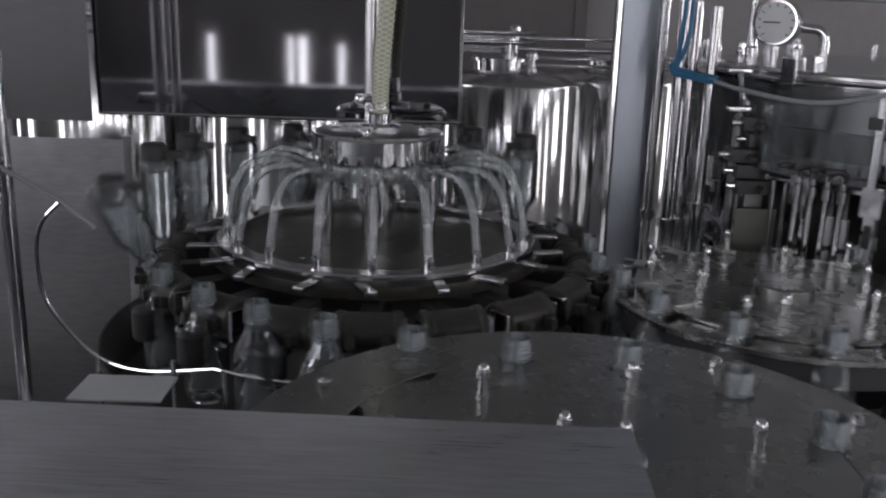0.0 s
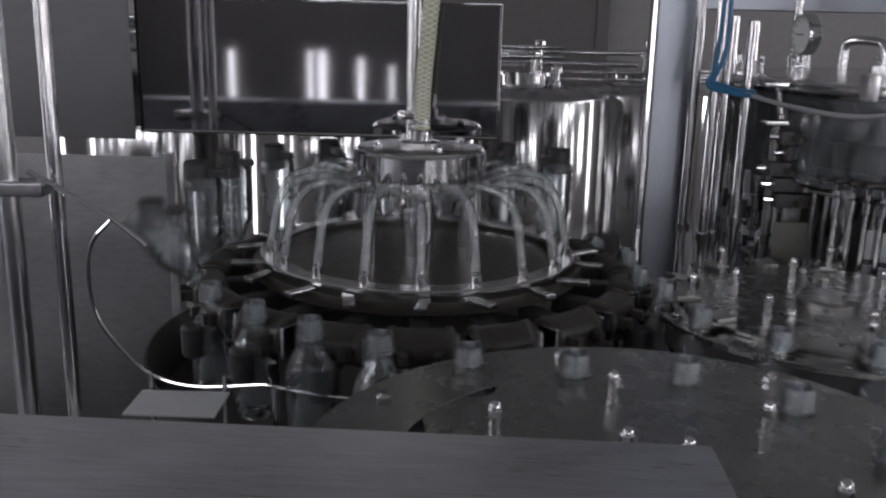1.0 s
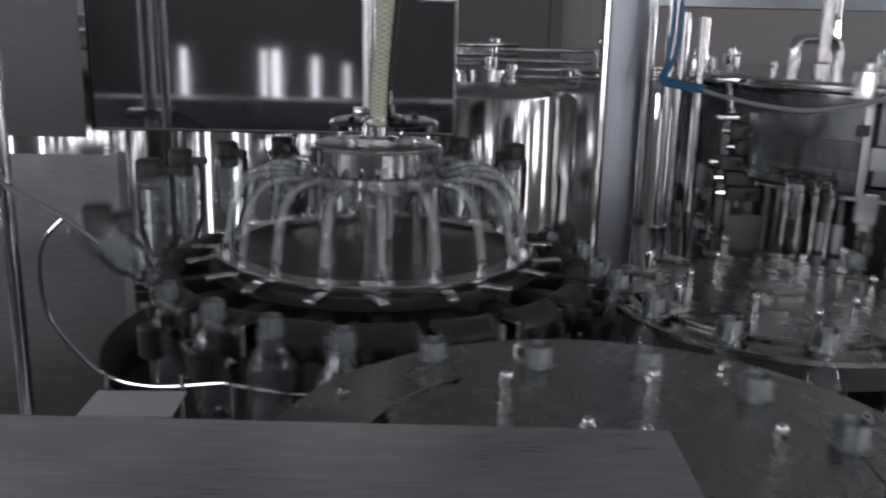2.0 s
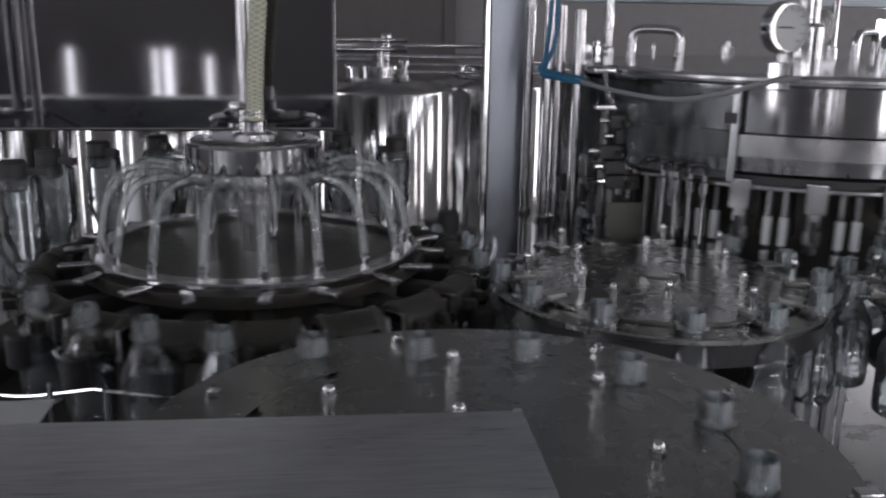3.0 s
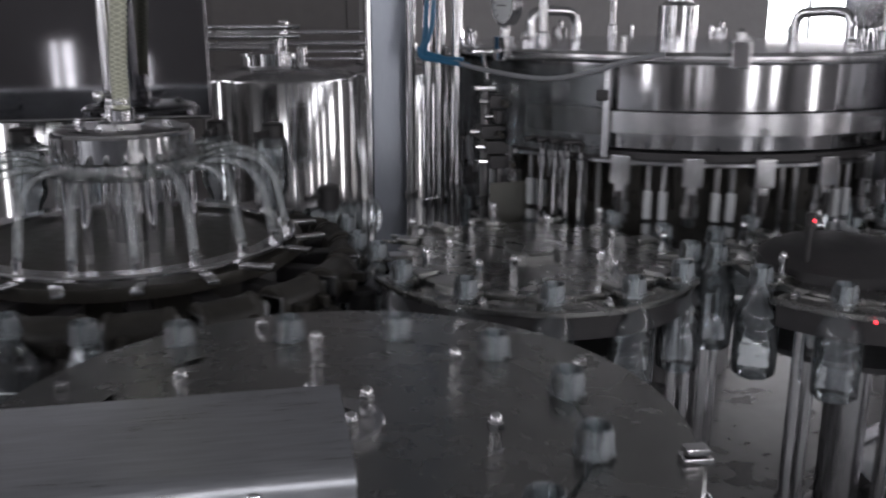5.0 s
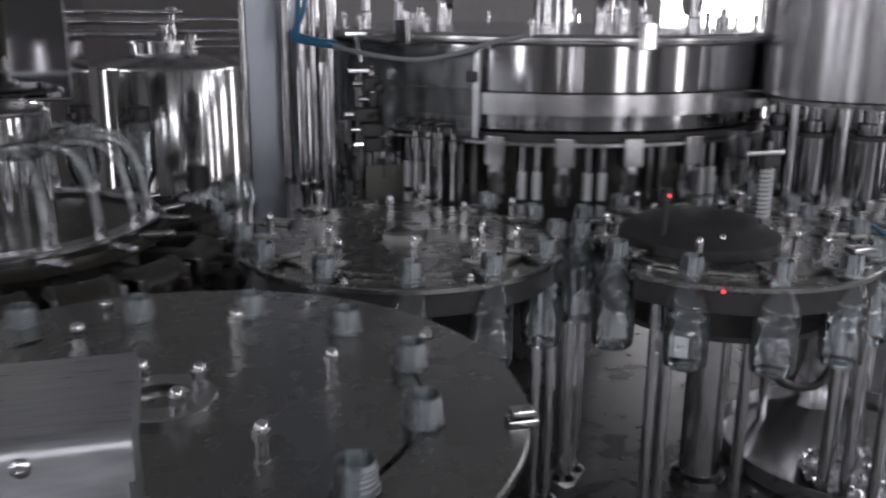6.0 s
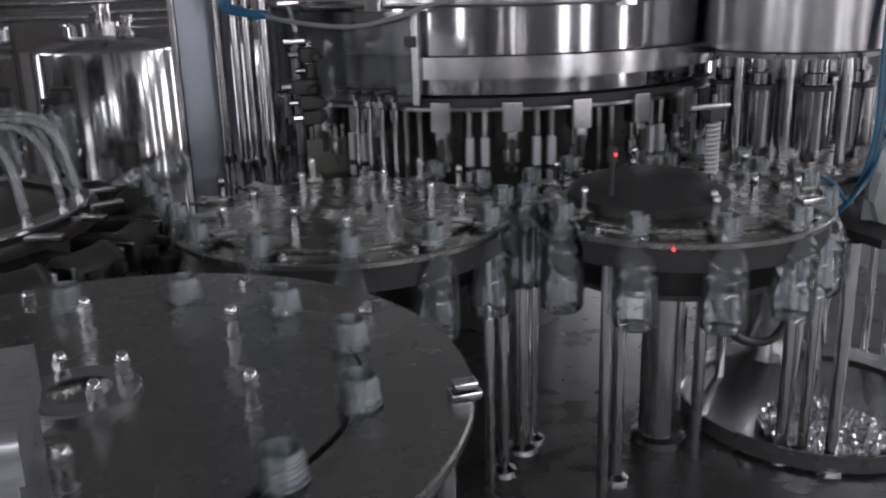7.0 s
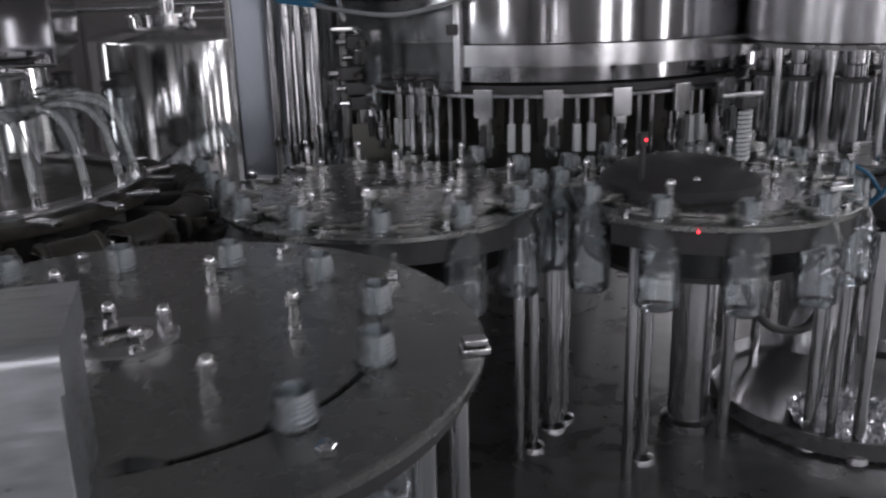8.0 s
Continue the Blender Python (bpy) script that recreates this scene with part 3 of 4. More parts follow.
def star_guard(c, r, a0, a1, name, label):
    """Fixed plate rim round a transfer star."""
    g = thing(name, pose(c[0], c[1], Z_T), label, "guide plate")
    rim = [(r - 0.028, -0.016), (r - 0.028, -0.008), (r + 0.018, -0.008), (r + 0.020, -0.010), (r + 0.020, -0.018), (r + 0.018, -0.020), (r - 0.028, -0.016)]
    part("plate", Shape().lathe(rim, 64, (0, 0, 0), radians(a0), radians(a1)), DISC, g)
    # dark strip in place of the shadow below the plate rim
    part("under_lip", Shape().lathe([(r - 0.03, -0.06), (r - 0.03, -0.018), (r + 0.008, -0.020), (r + 0.008, -0.06), (r - 0.03, -0.06)], 64, (0, 0, 0), radians(a0), radians(a1)), DARK, g, "dark lip standing in for shade under the rim")
    n = max(2, int((a1 - a0) / 40))
    for k in range(n + 1):
        a = radians(a0 + 6 + (a1 - a0 - 12) * k / n)
        part("bolt", HEX, None, g, m=pose((r + 0.002) * math.cos(a), (r + 0.002) * math.sin(a), -0.008))
    for a in (a0 + 8, a1 - 8):
        a = radians(a)
        part("guide_post", Shape().lathe([(0.010, Z_DECK - Z_T), (0.010, -0.06)], 14), CHROME, g, m=pose((r - 0.01) * math.cos(a), (r - 0.01) * math.sin(a), 0))
    return g


R2, R3 = 13 * PITCH / TAU, 12 * PITCH / TAU
STAR_2 = transfer_star(STAR2, R2, 13, "transfer_star", "steel transfer star with bottle neck clamps beside the pillar")
STAR_3 = transfer_star(STAR3, R3, 12, "transfer_star", "steel transfer star with bottle neck clamps before the filler")
star_guard(STAR2, R2, 190, 322, "star_guide", "curved polished guide plate round the star by the pillar")
star_guard(STAR3, R3, 205, 345, "star_guide", "curved polished guide plate round the star by the capper")


def deck_posts():
    for x, y, r in ((0.78, 1.385, 0.011), (0.85, 1.45, 0.018), (0.955, 1.275, 0.012), (1.285, 1.215, 0.012), (1.315, 1.19, 0.011), (1.335, 1.14, 0.012), (0.885, 1.47, 0.010)):
        p = thing("support_post", pose(x, y, 0), "upright polished steel support post on the deck", "post", "posts on the deck")
        part("rod", Shape().lathe([(r, Z_DECK), (r, Z_T - 0.06)], 16), CHROME, p)
        part("foot", Shape().lathe([(r, Z_DECK + 0.02), (r + 0.012, Z_DECK + 0.012), (r + 0.014, Z_DECK), (0, Z_DECK)], 16), SATIN, p)


deck_posts()


# ---- filler ----
FN, FR = 25, 25 * PITCH / TAU
GAUGE = -176.0


def filler():
    w = thing("filler_carousel", pose(*FILLER, Z_T), "round stainless steel filler bowl with hanging filling valves", "bottle filler")
    part("bowl", Shape().lathe([(0, 0.155), (0.54, 0.155), (0.562, 0.157), (0.568, 0.163), (0.568, 0.335), (0.562, 0.340), (0.40, 0.342)], 128), BOWL, w, "mirror polished bowl")
    part("lid_ring", Shape().lathe([(0.568, 0.335), (0.588, 0.337), (0.590, 0.341), (0.590, 0.345), (0.587, 0.347), (0.587, 0.353), (0.584, 0.355), (0.40, 0.356)], 128), SATIN, w, "bolted lid flange")
    part("bowl_lid", Shape().lathe([(0.54, 0.352), (0.538, 0.358), (0.30, 0.362), (0.12, 0.364), (0, 0.364)], 128), SATIN, w, "shallow domed lid")
    part("valve_ring", Shape().lathe([(0.46, 0.128), (0.574, 0.128), (0.578, 0.131), (0.578, 0.137), (0.574, 0.140), (0.46, 0.140), (0.46, 0.128)], 128), SATIN, w)
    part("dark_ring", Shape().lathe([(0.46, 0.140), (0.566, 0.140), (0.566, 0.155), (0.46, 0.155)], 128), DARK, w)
    # drum colour carries the shade of the filler's inside
    part("drum", Shape().lathe([(0.40, -0.10), (0.40, 0.14)], 72), BLOCK, w, "inner drum darkened for shade behind the valves")
    part("lower_ring", Shape().lathe([(0.44, -0.16), (0.53, -0.16), (0.53, -0.14), (0.44, -0.14), (0.44, -0.16)], 96), DECK, w)
    part("column", Shape().lathe([(0.2, Z_DECK - Z_T + 0.001), (0.2, -0.10)], 40), DECK, w)
    part("centre_pipe", Shape().lathe([(0.05, 0.36), (0.05, 0.45), (0.035, 0.46), (0.035, 1.3)], 24), CHROME, w)
    body = Shape().lathe([(0, 0.0), (0.011, 0.0), (0.013, 0.004), (0.013, 0.02), (0.018, 0.022), (0.018, 0.05), (0.013, 0.052), (0.013, 0.085), (0.020, 0.088), (0.020, 0.130), (0, 0.13)], 18).mesh("filling_valve", SATIN)
    block = Shape().box((-0.010, -0.021, 0.088), (0.030, 0.021, 0.150), 0.003).box((0.012, -0.012, 0.06), (0.026, 0.012, 0.09), 0.003).mesh("valve_block", SATIN)
    arm = Shape().box((0.014, -0.006, 0.045), (0.034, 0.006, 0.075), 0.002).lathe([(0, 0.03), (0.007, 0.03), (0.007, 0.05), (0, 0.05)], 12, (0.028, 0, 0)).mesh("valve_lever", DARK)
    rodm = Shape().lathe([(0.006, -0.15), (0.006, 0.13)], 10).mesh("guide_rod", SATIN)
    # white boxes stand in for daylight seen through gaps between the rods
    gap_white = Shape().box((-0.008, -0.008, 0.012), (0.008, 0.008, 0.072), 0.002).box((-0.008, -0.008, -0.022), (0.008, 0.008, 0.0), 0.002).mesh("daylight_gap", WHITE)
    fork = Shape().box((-0.05, -0.026, -0.034), (0.012, 0.026, -0.026), 0.002).mesh("neck_fork", DECK)
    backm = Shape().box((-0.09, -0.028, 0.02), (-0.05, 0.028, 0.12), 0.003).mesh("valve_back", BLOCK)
    for k in range(FN):
        t = pose(0, 0, 0, 0, 0, 360 * k / FN)
        v = part("filling_valve", body, None, w, m=t @ pose(FR, 0, 0))
        part("valve_block", block, None, v)
        part("valve_lever", arm, None, v, "black plastic lever")
        part("valve_back", backm, None, w, "dark block behind the valve", m=t @ pose(FR, 0, 0))
        h = pose(0, 0, 0, 0, 0, 360 * (k + 0.5) / FN)
        for dy in (0.016, -0.016):
            rod = part("guide_rod", rodm, None, w, m=h @ pose(FR - 0.005, dy, 0))
            if k % 3 != 2:
                part("daylight_gap", gap_white, None, rod, "white box standing in for daylight between the rods")
        part("neck_fork", fork, None, w, m=t @ pose(FR, 0, -0.02))
    for k in range(14):
        a = TAU * (k + 0.3) / 14
        part("lid_nut", NUT, None, w, m=pose(0.545 * math.cos(a), 0.545 * math.sin(a), 0.353))
    for k in range(7):
        a = TAU * (k + 0.1) / 7
        e = Shape().box((0.570, -0.02, 0.330), (0.598, 0.02, 0.385), 0.003).lathe([(0, 0.385), (0.010, 0.385), (0.010, 0.40), (0, 0.41)], 12, (0.582, 0, 0))
        part("lid_clamp", e, CHROME, w, m=pose(0, 0, 0, 0, 0, math.degrees(a)))
    for k in range(3):
        a = TAU * (k + 0.35) / 3
        e = Shape().sweep(smooth_line([(0.30, 0, 0.36), (0.30, 0, 0.41), (0.312, 0, 0.432), (0.34, 0, 0.437), (0.40, 0, 0.437), (0.422, 0, 0.42), (0.425, 0, 0.36)], 5), 0.012, 14)
        part("bent_pipe", e, CHROME, w, m=pose(0, 0, 0, 0, 0, math.degrees(a)))
        part("vent_pipe", Shape().lathe([(0.016, 0.36), (0.016, 0.39), (0.011, 0.395), (0.011, 0.60), (0.016, 0.605), (0.016, 0.62), (0, 0.62)], 14), CHROME, w, m=pose(0.49 * math.cos(a + 0.3), 0.49 * math.sin(a + 0.3), 0))
    for k in range(2):
        g = part("gauge", Shape().lathe([(0, -0.018), (0.050, -0.018), (0.054, -0.014), (0.054, 0.012), (0.050, 0.016), (0.046, 0.016), (0.046, 0.009)], 40), CHROME, w, "round pressure gauge with a white dial",
                 m=pose(0, 0, 0, 0, 0, GAUGE + 180 * k) @ pose(0.45, 0, 0.450, 90, 0, 139))
        part("dial", Shape().lathe([(0, 0.0095), (0.0465, 0.0095)], 40), DIAL, g)
        nd = Shape().box((-0.028, -0.0015, 0.011), (0.010, 0.0015, 0.012), 0)
        for j in range(11):
            q = pose(0, 0, 0, 0, 0, -135 + 27 * j + 90)
            nd.box((0.035, -0.001, 0.0102), (0.042, 0.001, 0.0108), 0, q)
        part("needle", nd, INK, g)
        part("stem", Shape().sweep([(0, -0.054, 0), (0, -0.10, 0)], 0.009, 12), CHROME, g)
    return w


FILLER_WHEEL = filler()


def filler_guard():
    """Fixed band round the filler with its end bracket, and the manifold block before it."""
    g = thing("filler_guard", pose(*FILLER, Z_T), "fixed polished steel band round the filler bowl", "machine guard")
    a0 = math.degrees(math.atan2(1.764 - FILLER[1], 0.775 - FILLER[0]))
    band = [(0.582, 0.196), (0.582, 0.240), (0.586, 0.241), (0.590, 0.240), (0.590, 0.196), (0.586, 0.195), (0.582, 0.196)]
    part("band", Shape().lathe(band, 72, (0, 0, 0), radians(a0 + 0.3), radians(a0 + 118)), SATIN, g)
    dark = [(0.582, 0.190), (0.582, 0.244), (0.592, 0.244), (0.592, 0.190), (0.582, 0.190)]
    part("dark_band", Shape().lathe(dark, 60, (0, 0, 0), radians(a0 - 75), radians(a0 - 0.3)), BLOCK, g, "dark plastic band")
    part("shield", Shape().lathe([(0.596, 0.150), (0.596, 0.330), (0.600, 0.330), (0.600, 0.150), (0.596, 0.150)], 60, (0, 0, 0), radians(a0 - 70), radians(a0 - 0.3)), FILMY, g, "clear plastic splash shield")
    q = pose(0, 0, 0, 0, 0, a0)
    part("bracket", Shape().box((0.588, -0.008, 0.145), (0.606, 0.008, 0.330), 0.002), SATIN, g, m=q)
    part("latch", Shape().box((0.604, -0.02, 0.262), (0.612, 0.004, 0.284), 0.002), DARK, g, m=q)
    for k in range(3):
        q = pose(0, 0, 0, 0, 0, a0 + (112, 150, -60)[k])
        part("guard_post", Shape().lathe([(0.008, Z_DECK - Z_T), (0.008, 0.196)], 12), CHROME, g, m=q @ pose(0.602, 0, 0))


FILMY = clear("clear_shield", (0.75, 0.76, 0.76), 0.05, 0.08, ripple=0.04)
filler_guard()


# ---- capper ----
def capper():
    c = thing("capper", pose(CAPPER[0], CAPPER[1], Z_T), "steel capping head drum with hanging spindle sleeves", "capping machine")
    part("drum", Shape().lathe([(0, 0.228), (0.193, 0.228), (0.197, 0.232), (0.197, 0.75), (0, 0.75)], 72), DRUM, c, "polished drum")
    part("drum_plate", Shape().lathe([(0, 0.216), (0.180, 0.216), (0.180, 0.228)], 64), DECK, c)
    part("core", Shape().lathe([(0.07, Z_DECK - Z_T), (0.07, 0.22)], 32), SATIN, c)
    part("lower_plate", Shape().lathe([(0, -0.03), (0.235, -0.03), (0.24, -0.026), (0.24, -0.014), (0.235, -0.01), (0, -0.01)], 72), DISC, c)
    part("under_plate", Shape().lathe([(0, -0.06), (0.22, -0.06), (0.22, -0.03)], 72), DARK, c)
    sl = Shape().lathe([(0, 0.0), (0.014, 0.0), (0.016, 0.004), (0.016, 0.025), (0.038, 0.03), (0.038, 0.155), (0.033, 0.159), (0.026, 0.161), (0.026, 0.185), (0.016, 0.187), (0.016, 0.217)], 24).mesh("spindle", SPINDLE)
    ring = Shape().lathe([(0.0365, 0.150), (0.039, 0.151), (0.039, 0.160), (0.0365, 0.161)], 24).mesh("spindle_ring", DARK)
    for k in range(8):
        s = part("spindle", sl, None, c, m=pose(0, 0, 0, 0, 0, 45 * k + 20) @ pose(0.142, 0, 0))
        part("spindle_ring", ring, None, s, "black ring")
    for k in range(6):
        a = TAU * k / 6 + 0.3
        part("rod", Shape().lathe([(0.010, Z_DECK - Z_T), (0.010, 0.22)], 14), CHROME, c, m=pose(0.205 * math.cos(a), 0.205 * math.sin(a), 0))
    return c


capper()


# ---- pillar, pipes, cables behind ----
def pillar():
    p = thing("pillar", pose(0.397, 2.29, 0), "square stainless steel frame pillar", "pillar")
    part("post", Shape().box((-0.046, -0.05, 0), (0.046, 0.05, 3.2), 0.006), PILLAR, p)
    part("trim_strip", Shape().box((-0.059, -0.05, Z_DECK), (-0.047, -0.02, 3.2), 0.001), CHROME, p)
    part("trim_strip", Shape().box((0.047, -0.054, Z_DECK), (0.060, -0.03, 3.2), 0.002), CHROME, p)
    for i, (x, y, r, lo, hi, mt) in enumerate(((0.462, 2.10, 0.012, 0.9, 3.2, CHROME), (0.492, 2.12, 0.016, 0.9, 1.76, CHROME), (0.522, 2.06, 0.012, 0.95, 1.75, CHROME), (0.44, 2.2, 0.012, 0.9, 3.2, SATIN), (0.57, 2.3, 0.024, 0.9, 1.48, SATIN))):
        q = thing("steel_pipe", pose(x, y, 0), "upright polished steel pipe beside the pillar", "pipe", "pipes by the pillar")
        part("pipe", Shape().lathe([(r, lo), (r, hi), (0, hi)], 16), mt, q)
        part("collar", Shape().lathe([(r, 0), (r + 0.006, 0), (r + 0.006, 0.02), (r, 0.02)], 16), CHROME, q, m=pose(0, 0, lo + 0.35))
    for pts in ([(0.47, 2.06, 2.4), (0.468, 2.06, 1.80), (0.462, 2.05, 1.68), (0.445, 2.06, 1.615), (0.48, 2.05, 1.605), (0.53, 2.03, 1.60)],
                [(0.46, 2.06, 2.4), (0.452, 2.06, 1.72), (0.435, 2.065, 1.618), (0.47, 2.04, 1.600), (0.54, 2.01, 1.59)],
                [(0.437, 2.065, 1.622), (0.46, 2.055, 1.612), (0.52, 2.03, 1.595)]):
        solid("air_tube", Shape().sweep(smooth_line(pts, 6), 0.0055, 8), BLUE, "blue pneumatic air tube tied to the pillar", "air tube", group="blue air tubes")
    solid("grey_cable", Shape().sweep(smooth_line([(0.50, 2.05, 1.60), (0.56, 1.95, 1.583), (0.64, 1.80, 1.575), (0.71, 1.72, 1.592), (0.77, 1.68, 1.615), (0.83, 1.64, 1.63)], 8), 0.0048, 8), CABLE, "thin grey cable slung before the filler", "cable")
    t = thing("tee_bracket", pose(0.565, 2.0, 0), "small steel bracket post with a cross bar", "bracket")
    part("stem", Shape().sweep([(0.014, 0, 1.56), (0.002, 0, 1.615)], 0.006, 10), CHROME, t)
    part("cross_bar", Shape().box((-0.024, -0.008, 1.615), (0.024, 0.008, 1.624), 0.002), CHROME, t)
    part("plate", Shape().box((-0.02, -0.02, 1.535), (0.035, 0.02, 1.545), 0.002), SATIN, t)
    part("stand", Shape().lathe([(0.011, Z_DECK), (0.011, 1.535)], 12), DECK, t, m=pose(0.01, 0, 0))


    m = thing("valve_manifold", pose(0.62, 1.99, 0), "dark pneumatic valve block with steel fittings by the pillar", "valve block")
    part("stand", Shape().box((-0.02, -0.01, Z_DECK), (0.02, 0.01, 1.36), 0.002), DECK, m)
    rnd = random.Random(3)
    for k in range(5):
        z, w = 1.36 + 0.034 * k, rnd.uniform(0.030, 0.085)
        body = part("valve_body", Shape().box((-w, -0.03, z), (w * 0.7, 0.03, z + 0.030), 0.003), DARK, m, "black valve body")
        part("fitting", Shape().sweep([(-w - 0.022, -0.01, z + 0.015), (-w, -0.01, z + 0.015)], 0.007, 10), CHROME, body, "steel fitting")
        xf = rnd.uniform(-0.03, 0.03)
        part("fitting", Shape().sweep([(xf, -0.06, z + 0.012), (xf, -0.03, z + 0.015)], 0.006, 10), CHROME if k % 2 else BLOCK, body, "small fitting")
    part("side_plate", Shape().box((-0.045, -0.036, 1.12), (0.045, -0.032, 1.33), 0.002), OLIVE, m, "dull olive grey side plate")
    for k in range(4):
        h = thing("air_fitting", pose(0.665 + 0.02 * k, 1.86 - 0.025 * k, 1.36), "small upright steel fitting beside the filler", "fitting", "fittings beside the filler")
        part("stem", Shape().lathe([(0.006, Z_DECK - 1.36), (0.006, 0.02), (0.010, 0.022), (0.010, 0.045), (0.006, 0.048), (0.006, 0.07), (0, 0.07)], 12), CHROME, h)
        part("elbow", Shape().sweep(smooth_line([(0, 0, 0.06), (0.0, -0.005, 0.078), (-0.02, -0.012, 0.086), (-0.045, -0.012, 0.084)], 4), 0.006, 8), DARK, h, "black elbow")


OLIVE = material("olive_plate", (0.16, 0.16, 0.14), 0.5, 0.2, 30, 0.15)
pillar()


def tank(x, y, r, top, seed):
    t = thing("storage_tank", pose(x, y, 0), "upright polished steel water tank with pipes on its lid", "tank", "tanks behind the machine")
    part("shell", Shape().lathe([(0, 0.15), (r - 0.01, 0.15), (r, 0.16), (r, top - 0.012), (r - 0.004, top)], 96), TANK, t)
    part("lid", Shape().lathe([(r - 0.004, top), (r * 0.8, top + 0.035), (r * 0.45, top + 0.06), (0, top + 0.068)], 96), SATIN, t)
    part("manhole", Shape().lathe([(0.14, 0), (0.14, 0.05), (0.155, 0.05), (0.155, 0.062), (0.05, 0.075), (0, 0.075)], 32), CHROME, t, m=pose(-0.05, -0.05, top + 0.05))
    for k in range(4):
        a = TAU * k / 4 + 0.5
        part("leg", Shape().lathe([(0.025, 0), (0.025, 0.2)], 14), SATIN, t, m=pose(r * 0.8 * math.cos(a), r * 0.8 * math.sin(a), 0))
    for k, (px, py, h) in enumerate(((-0.02, -0.16, 0.17), (0.10, -0.14, 0.10), (0.02, -0.05, 0.22))):
        v = part("valve", Shape().lathe([(0, 0), (0.028, 0), (0.028, 0.02), (0.016, 0.022), (0.016, h - 0.04), (0.03, h - 0.038), (0.03, h - 0.01), (0.02, h), (0, h)], 18), CHROME, t, m=pose(px, py, top + 0.05))
    part("pipe", Shape().sweep(smooth_line([(-0.9, -0.16, top + 0.20), (-0.2, -0.16, top + 0.20), (-0.05, -0.16, top + 0.20), (-0.02, -0.16, top + 0.17), (-0.02, -0.16, top + 0.1)], 6), 0.013, 12), CHROME, t)
    part("pipe", Shape().sweep([(-0.9, -0.17, top + 0.145), (-0.06, -0.17, top + 0.145)], 0.016, 12), SATIN, t)
    for dz in (0.085, 0.12):
        part("pipe", Shape().sweep([(0.1, -0.14, top + dz), (0.9, -0.14, top + dz)], 0.009, 12), CHROME, t)


tank(0.262, 4.68, 0.395, 1.38, 1)
tank(0.86, 4.95, 0.36, 1.385, 2)
tank(-1.55, 4.2, 0.45, 1.60, 3)
tank(-0.62, 3.7, 0.40, 1.52, 4)


# ---- overhead beam and posts of the frame ----
GUARD = material("dull_guard_steel", (0.44, 0.44, 0.445), 0.36, 1.0, 24, 0.2, 0.06, 0.0, (1, 1, 5), 5.0)


def frame_parts():
    b = thing("frame_beam", pose(0, 0, 0), "light painted steel frame beam overhead", "beam")
    part("beam", Shape().box((0.50, 2.95, 1.785), (3.4, 3.03, 1.85), 0.004), PILLAR, b)
    for x in (3.3, 0.54):
        part("post", Shape().box((x, 2.96, 0), (x + 0.06, 3.02, 1.785), 0.004), PILLAR, b)
    p = thing("frame_post", pose(-0.79, 1.42, 0), "upright steel frame post with a clamped rail", "post")
    part("post", Shape().lathe([(0.018, 0), (0.018, 2.6)], 20), SATIN, p, m=pose(-0.03, 0, 0))
    part("post", Shape().lathe([(0.012, 0), (0.012, 2.6)], 16), CHROME, p, m=pose(0.025, 0.05, 0))
    part("clamp", Shape().box((-0.09, -0.025, 1.458), (0.035, 0.02, 1.482), 0.004), SATIN, p)


    g = thing("guard_panel", pose(-1.14, 1.95, 0), "dull brushed steel guard panel on the machine base", "guard panel")
    part("panel", Shape().box((-0.42, -0.004, Z_DECK), (0.40, 0.0, 1.44), 0.001), GUARD, g)
    part("edge_bar", Shape().box((0.40, -0.012, Z_DECK), (0.42, 0.008, 1.45), 0.002), SATIN, g)


frame_parts()


